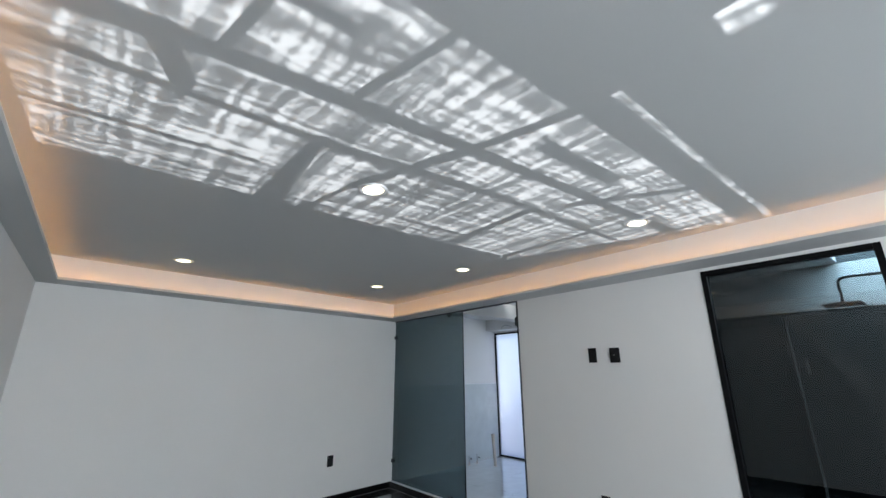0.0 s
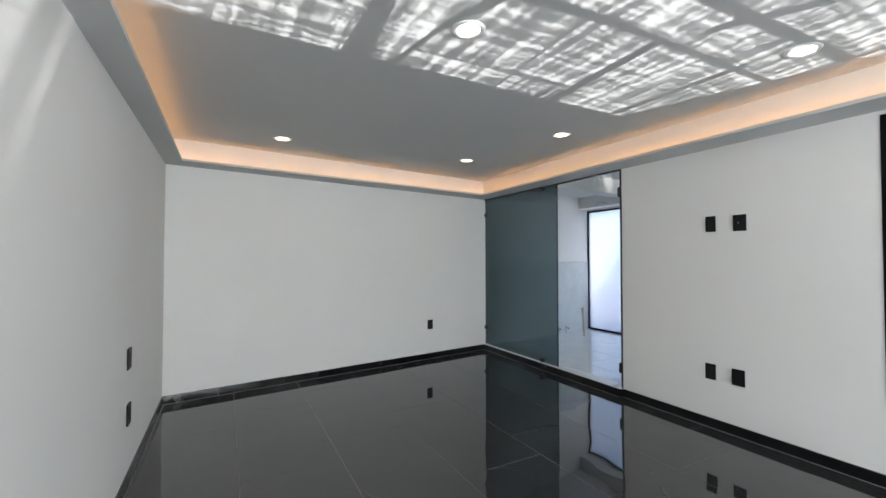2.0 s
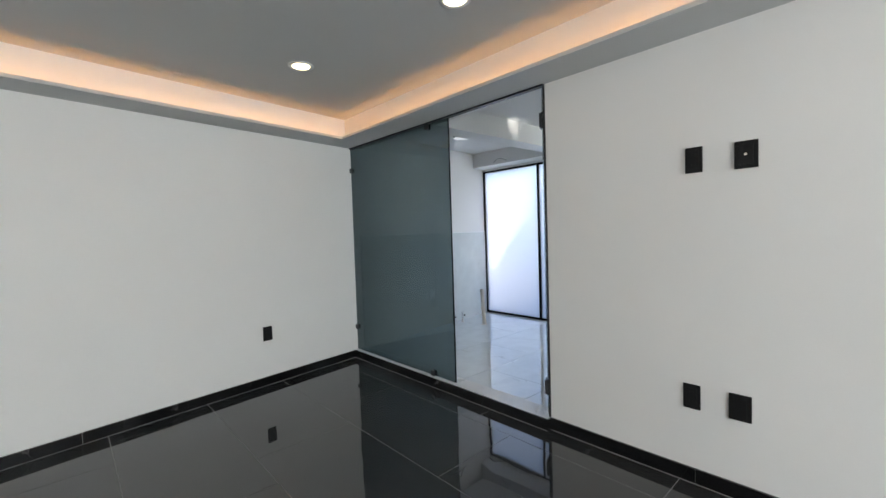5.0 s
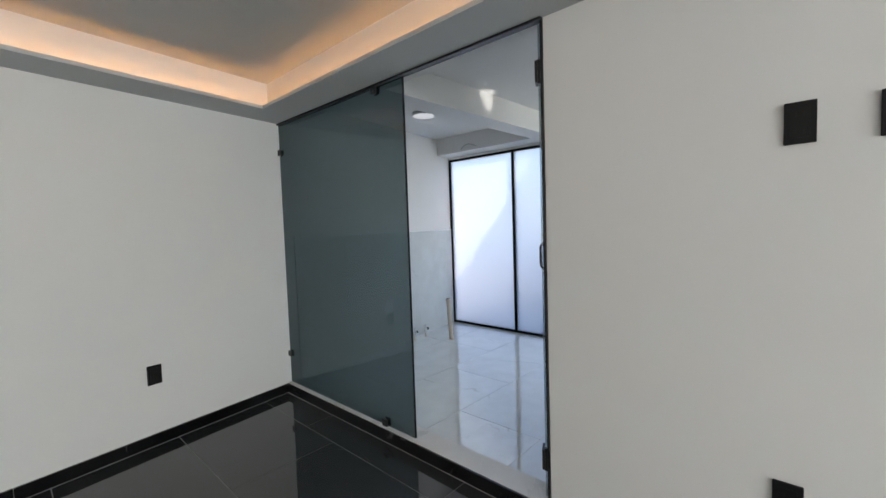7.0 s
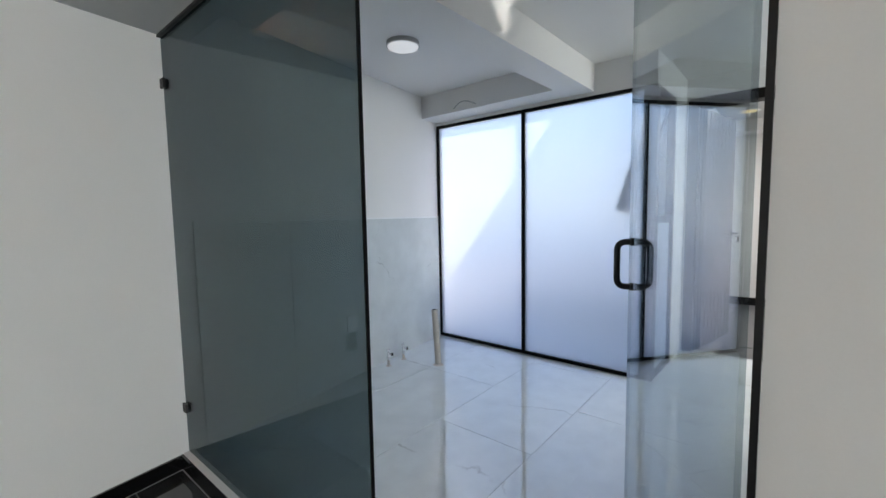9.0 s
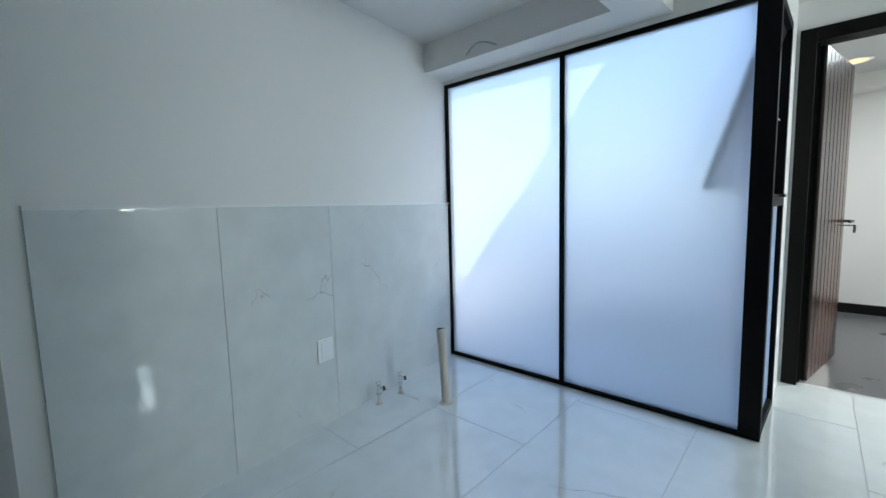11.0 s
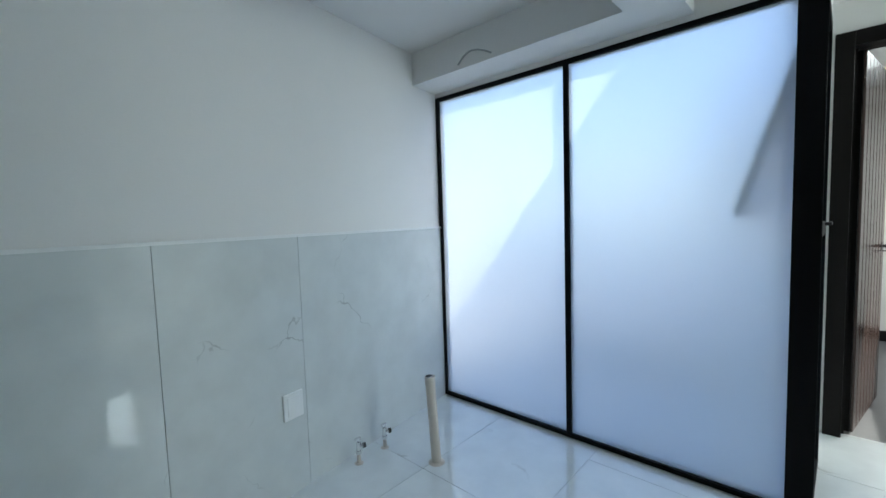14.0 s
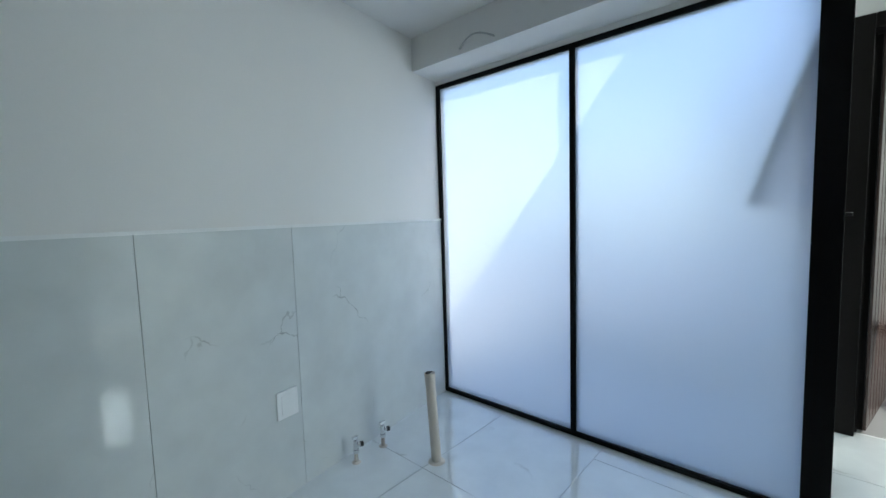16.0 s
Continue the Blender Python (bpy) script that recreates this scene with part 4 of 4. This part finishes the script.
def stop_valve(x, y):
    ob = thing("stop_valve", (x, y, 0), "small chrome stop valve standing out of the white floor", "valve", "stop valves by the wall")
    part("stub", rod(bmesh.new(), (x, y, -0.001), (x, y, 0.06), 0.012, 0.009), M_PVC, ob, "whitish stub with dried mortar", True)
    part("mortar", rod(bmesh.new(), (x, y, -0.001), (x, y, 0.006), 0.026, 0.014, 11), M_PVC, ob, "crumbs of mortar")
    bm = bmesh.new()
    rod(bm, (x, y, 0.052), (x, y, 0.070), 0.016, sides=6)
    rod(bm, (x, y, 0.070), (x, y, 0.118), 0.012)
    rod(bm, (x, y, 0.092), (x + 0.026, y - 0.010, 0.092), 0.009)
    part("body", bm, M_CHROME, ob, "", True)
    part("outlet_nut", rod(bmesh.new(), (x + 0.022, y - 0.009, 0.092), (x + 0.036, y - 0.014, 0.092), 0.014, sides=8), M_HARD, ob, "", True)
    part("stem", rod(bmesh.new(), (x, y, 0.118), (x, y, 0.128), 0.006), M_CHROME, ob, "", True)
    part("tap", B(x - 0.020, x + 0.014, y - 0.008, y + 0.008, 0.127, 0.142, bevel=0.004), M_CHROME, ob, "flat chrome tap", True)


stop_valve(6.096, 6.068)
stop_valve(6.283, 6.080)
pipe = thing("drain_pipe", (6.366, 5.754, 0), "dusty beige drain pipe standing out of the floor", "pipe")
bm = bmesh.new()
a, b = Vector((6.366, 5.754, -0.001)), Vector((6.360, 5.778, 0.462))
way = (b - a).normalized()
tube(bm, [a + (b - a) * i / 8 for i in range(9)], 0.0255, 24)
part("tube", bm, M_PVC, pipe, "", True)
part("socket_end", rod(bmesh.new(), b - way * 0.045, b + way * 0.001, 0.0275, sides=24), M_PVC, pipe, "", True)
# black disc on the closed end paints the shade of a hollow pipe
part("mouth", rod(bmesh.new(), b + way * 0.0005, b + way * 0.0015, 0.0225, sides=24), M_HOLE_SHADE, pipe, "black disc for the shade inside the pipe mouth")
part("mortar", rod(bmesh.new(), (6.366, 5.754, -0.001), (6.366, 5.754, 0.008), 0.046, 0.029, 13), M_PVC, pipe, "crumbs of mortar round its foot")

loop = thing("cable_loop", (6.775, 5.72, 2.2), "thin grey cable loop on the window soffit", "cable")
pts = [(6.775 - 0.024 * math.sin(math.pi * i / 16), 5.63 + 0.24 * i / 16, 2.185 + 0.040 * math.sin(math.pi * i / 16)) for i in range(17)]
part("cable", tube(bmesh.new(), pts, 0.005, 8), M_LAMP_BODY, loop, "", True)

# ---- skirting: black stone pieces ----
base = setting("baseboard", bmesh.new(), M_BLACK_BASE, "polished black stone baseboard in pieces", "baseboard")
BZ = 0.025


def skirting(p, q, thick=0.013, first=0.3, z1=BZ):
    """Pieces of skirting from p to q, on the left of that way."""
    p, q = Vector(p), Vector(q)
    way, length = (q - p).normalized(), (q - p).length
    side = Vector((-way.y, way.x))
    at, step = 0.0, first
    while at < length - 0.01:
        end = min(at + step, length)
        a, b = p + way * (at + 0.0012), p + way * (end - 0.0012)
        part("skirting_piece", prism(bmesh.new(), [a, b, b + side * thick, a + side * thick], ROOM_Z, z1 - 0.0006 * (int(end * 7) % 3)), M_BLACK_BASE, base)
        at, step = end, 0.61
    joint = prism(bmesh.new(), [p, q, q + side * (thick + 0.003), p + side * (thick + 0.003)], ROOM_Z - 0.001, ROOM_Z + 0.0022)
    part("joint", joint, M_GROUT_DARK, base, "pale grout line at the foot")


skirting((RIGHT, BACK(RIGHT)), (LEFT, BACK(LEFT)), first=0.42)
skirting((LEFT, BACK(LEFT) - 0.013), (LEFT, REAR_Y), first=0.5)
skirting((RIGHT, DARK1 + 0.0), (RIGHT, JAMB), first=0.35)
skirting((RIGHT - 0.036, JAMB), (RIGHT - 0.036, BACK(RIGHT) - 0.013), thick=0.012, first=0.25, z1=KERB_Z - 0.004)
skirting((RIGHT, REAR_Y), (RIGHT, DARK0), first=0.4)
part("skirting_piece", B(RIGHT - 0.048, RIGHT - 0.0135, JAMB - 0.008, JAMB + 0.0035, ROOM_Z, KERB_Z - 0.004), M_BLACK_BASE, base)

# ---- floor tiles ----
def tiles(name, floor, cells, area, z0, z1, mat, gap=0.0019):
    for x0, x1, y0, y1 in cells:
        outline = clip([(x0 + gap, y0 + gap), (x1 - gap, y0 + gap), (x1 - gap, y1 - gap), (x0 + gap, y1 - gap)], area)
        if outline:
            ob = part(name, prism(bmesh.new(), outline, z0, z1), mat, floor)


cols, cells = [0.04, 0.65, 1.26, 1.865, 2.465, 3.075, 3.695, 4.305, 4.92], []
for i, (x0, x1) in enumerate(zip(cols, cols[1:])):
    y = 3.06 + 0.33 * (i - 4) - 1.22 * 6
    while y < 6.2:
        cells.append((x0, x1, y, y + 1.22))
        y += 1.22
tiles("tile", floor_room, cells, [(LEFT, REAR_Y), (RIGHT, REAR_Y), (RIGHT, BACK(RIGHT)), (LEFT, BACK(LEFT))], -0.06, ROOM_Z, M_BLACK_TILE)
rows = [(5.77, 6.39, (4.50, 5.72, 6.28, 7.50)), (6.39, 7.0, (4.5, 5.06, 6.28, 7.50)), (5.15, 5.77, (3.84, 5.06, 6.28, 7.50)), (4.53, 5.15, (4.45, 5.67, 6.89, 8.11)),
        (3.91, 4.53, (3.83, 5.05, 6.27, 7.49, 8.71)), (3.29, 3.91, (4.45, 5.67, 6.89, 8.11)), (2.67, 3.29, (3.83, 5.05, 6.27, 7.49, 8.71))]
rows += [(2.05, 2.67, (5.67, 6.89, 8.11)), (1.43, 2.05, (5.05, 6.27, 7.49, 8.71)), (0.81, 1.43, (5.67, 6.89, 8.11)), (0.19, 0.81, (5.05, 6.27, 7.49, 8.71))]
cells = [(a, b, y0, y1) for y0, y1, xs in rows for a, b in zip(xs, xs[1:])]
tiles("tile", floor_kitchen, cells, [(K0 - 0.01, K_SOUTH), (DOOR_X + 0.02, K_SOUTH), (DOOR_X + 0.02, WIN_S + 0.0), (K0 - 0.01, WIN_S)], -0.02, 0.0, M_WHITE_TILE)
tiles("tile", floor_kitchen, cells, [(K0 - 0.01, WIN_S), (WIN_X + 0.01, WIN_S), (WIN_X + 0.01, BACK(WIN_X)), (K0 - 0.01, BACK(K0))], -0.02, 0.0, M_WHITE_TILE)
tiles("tile", floor_kitchen, cells, [(6.5, 0.4), (DOOR_X, 0.4), (DOOR_X, K_SOUTH), (6.5, K_SOUTH)], -0.02, 0.0, M_WHITE_TILE)
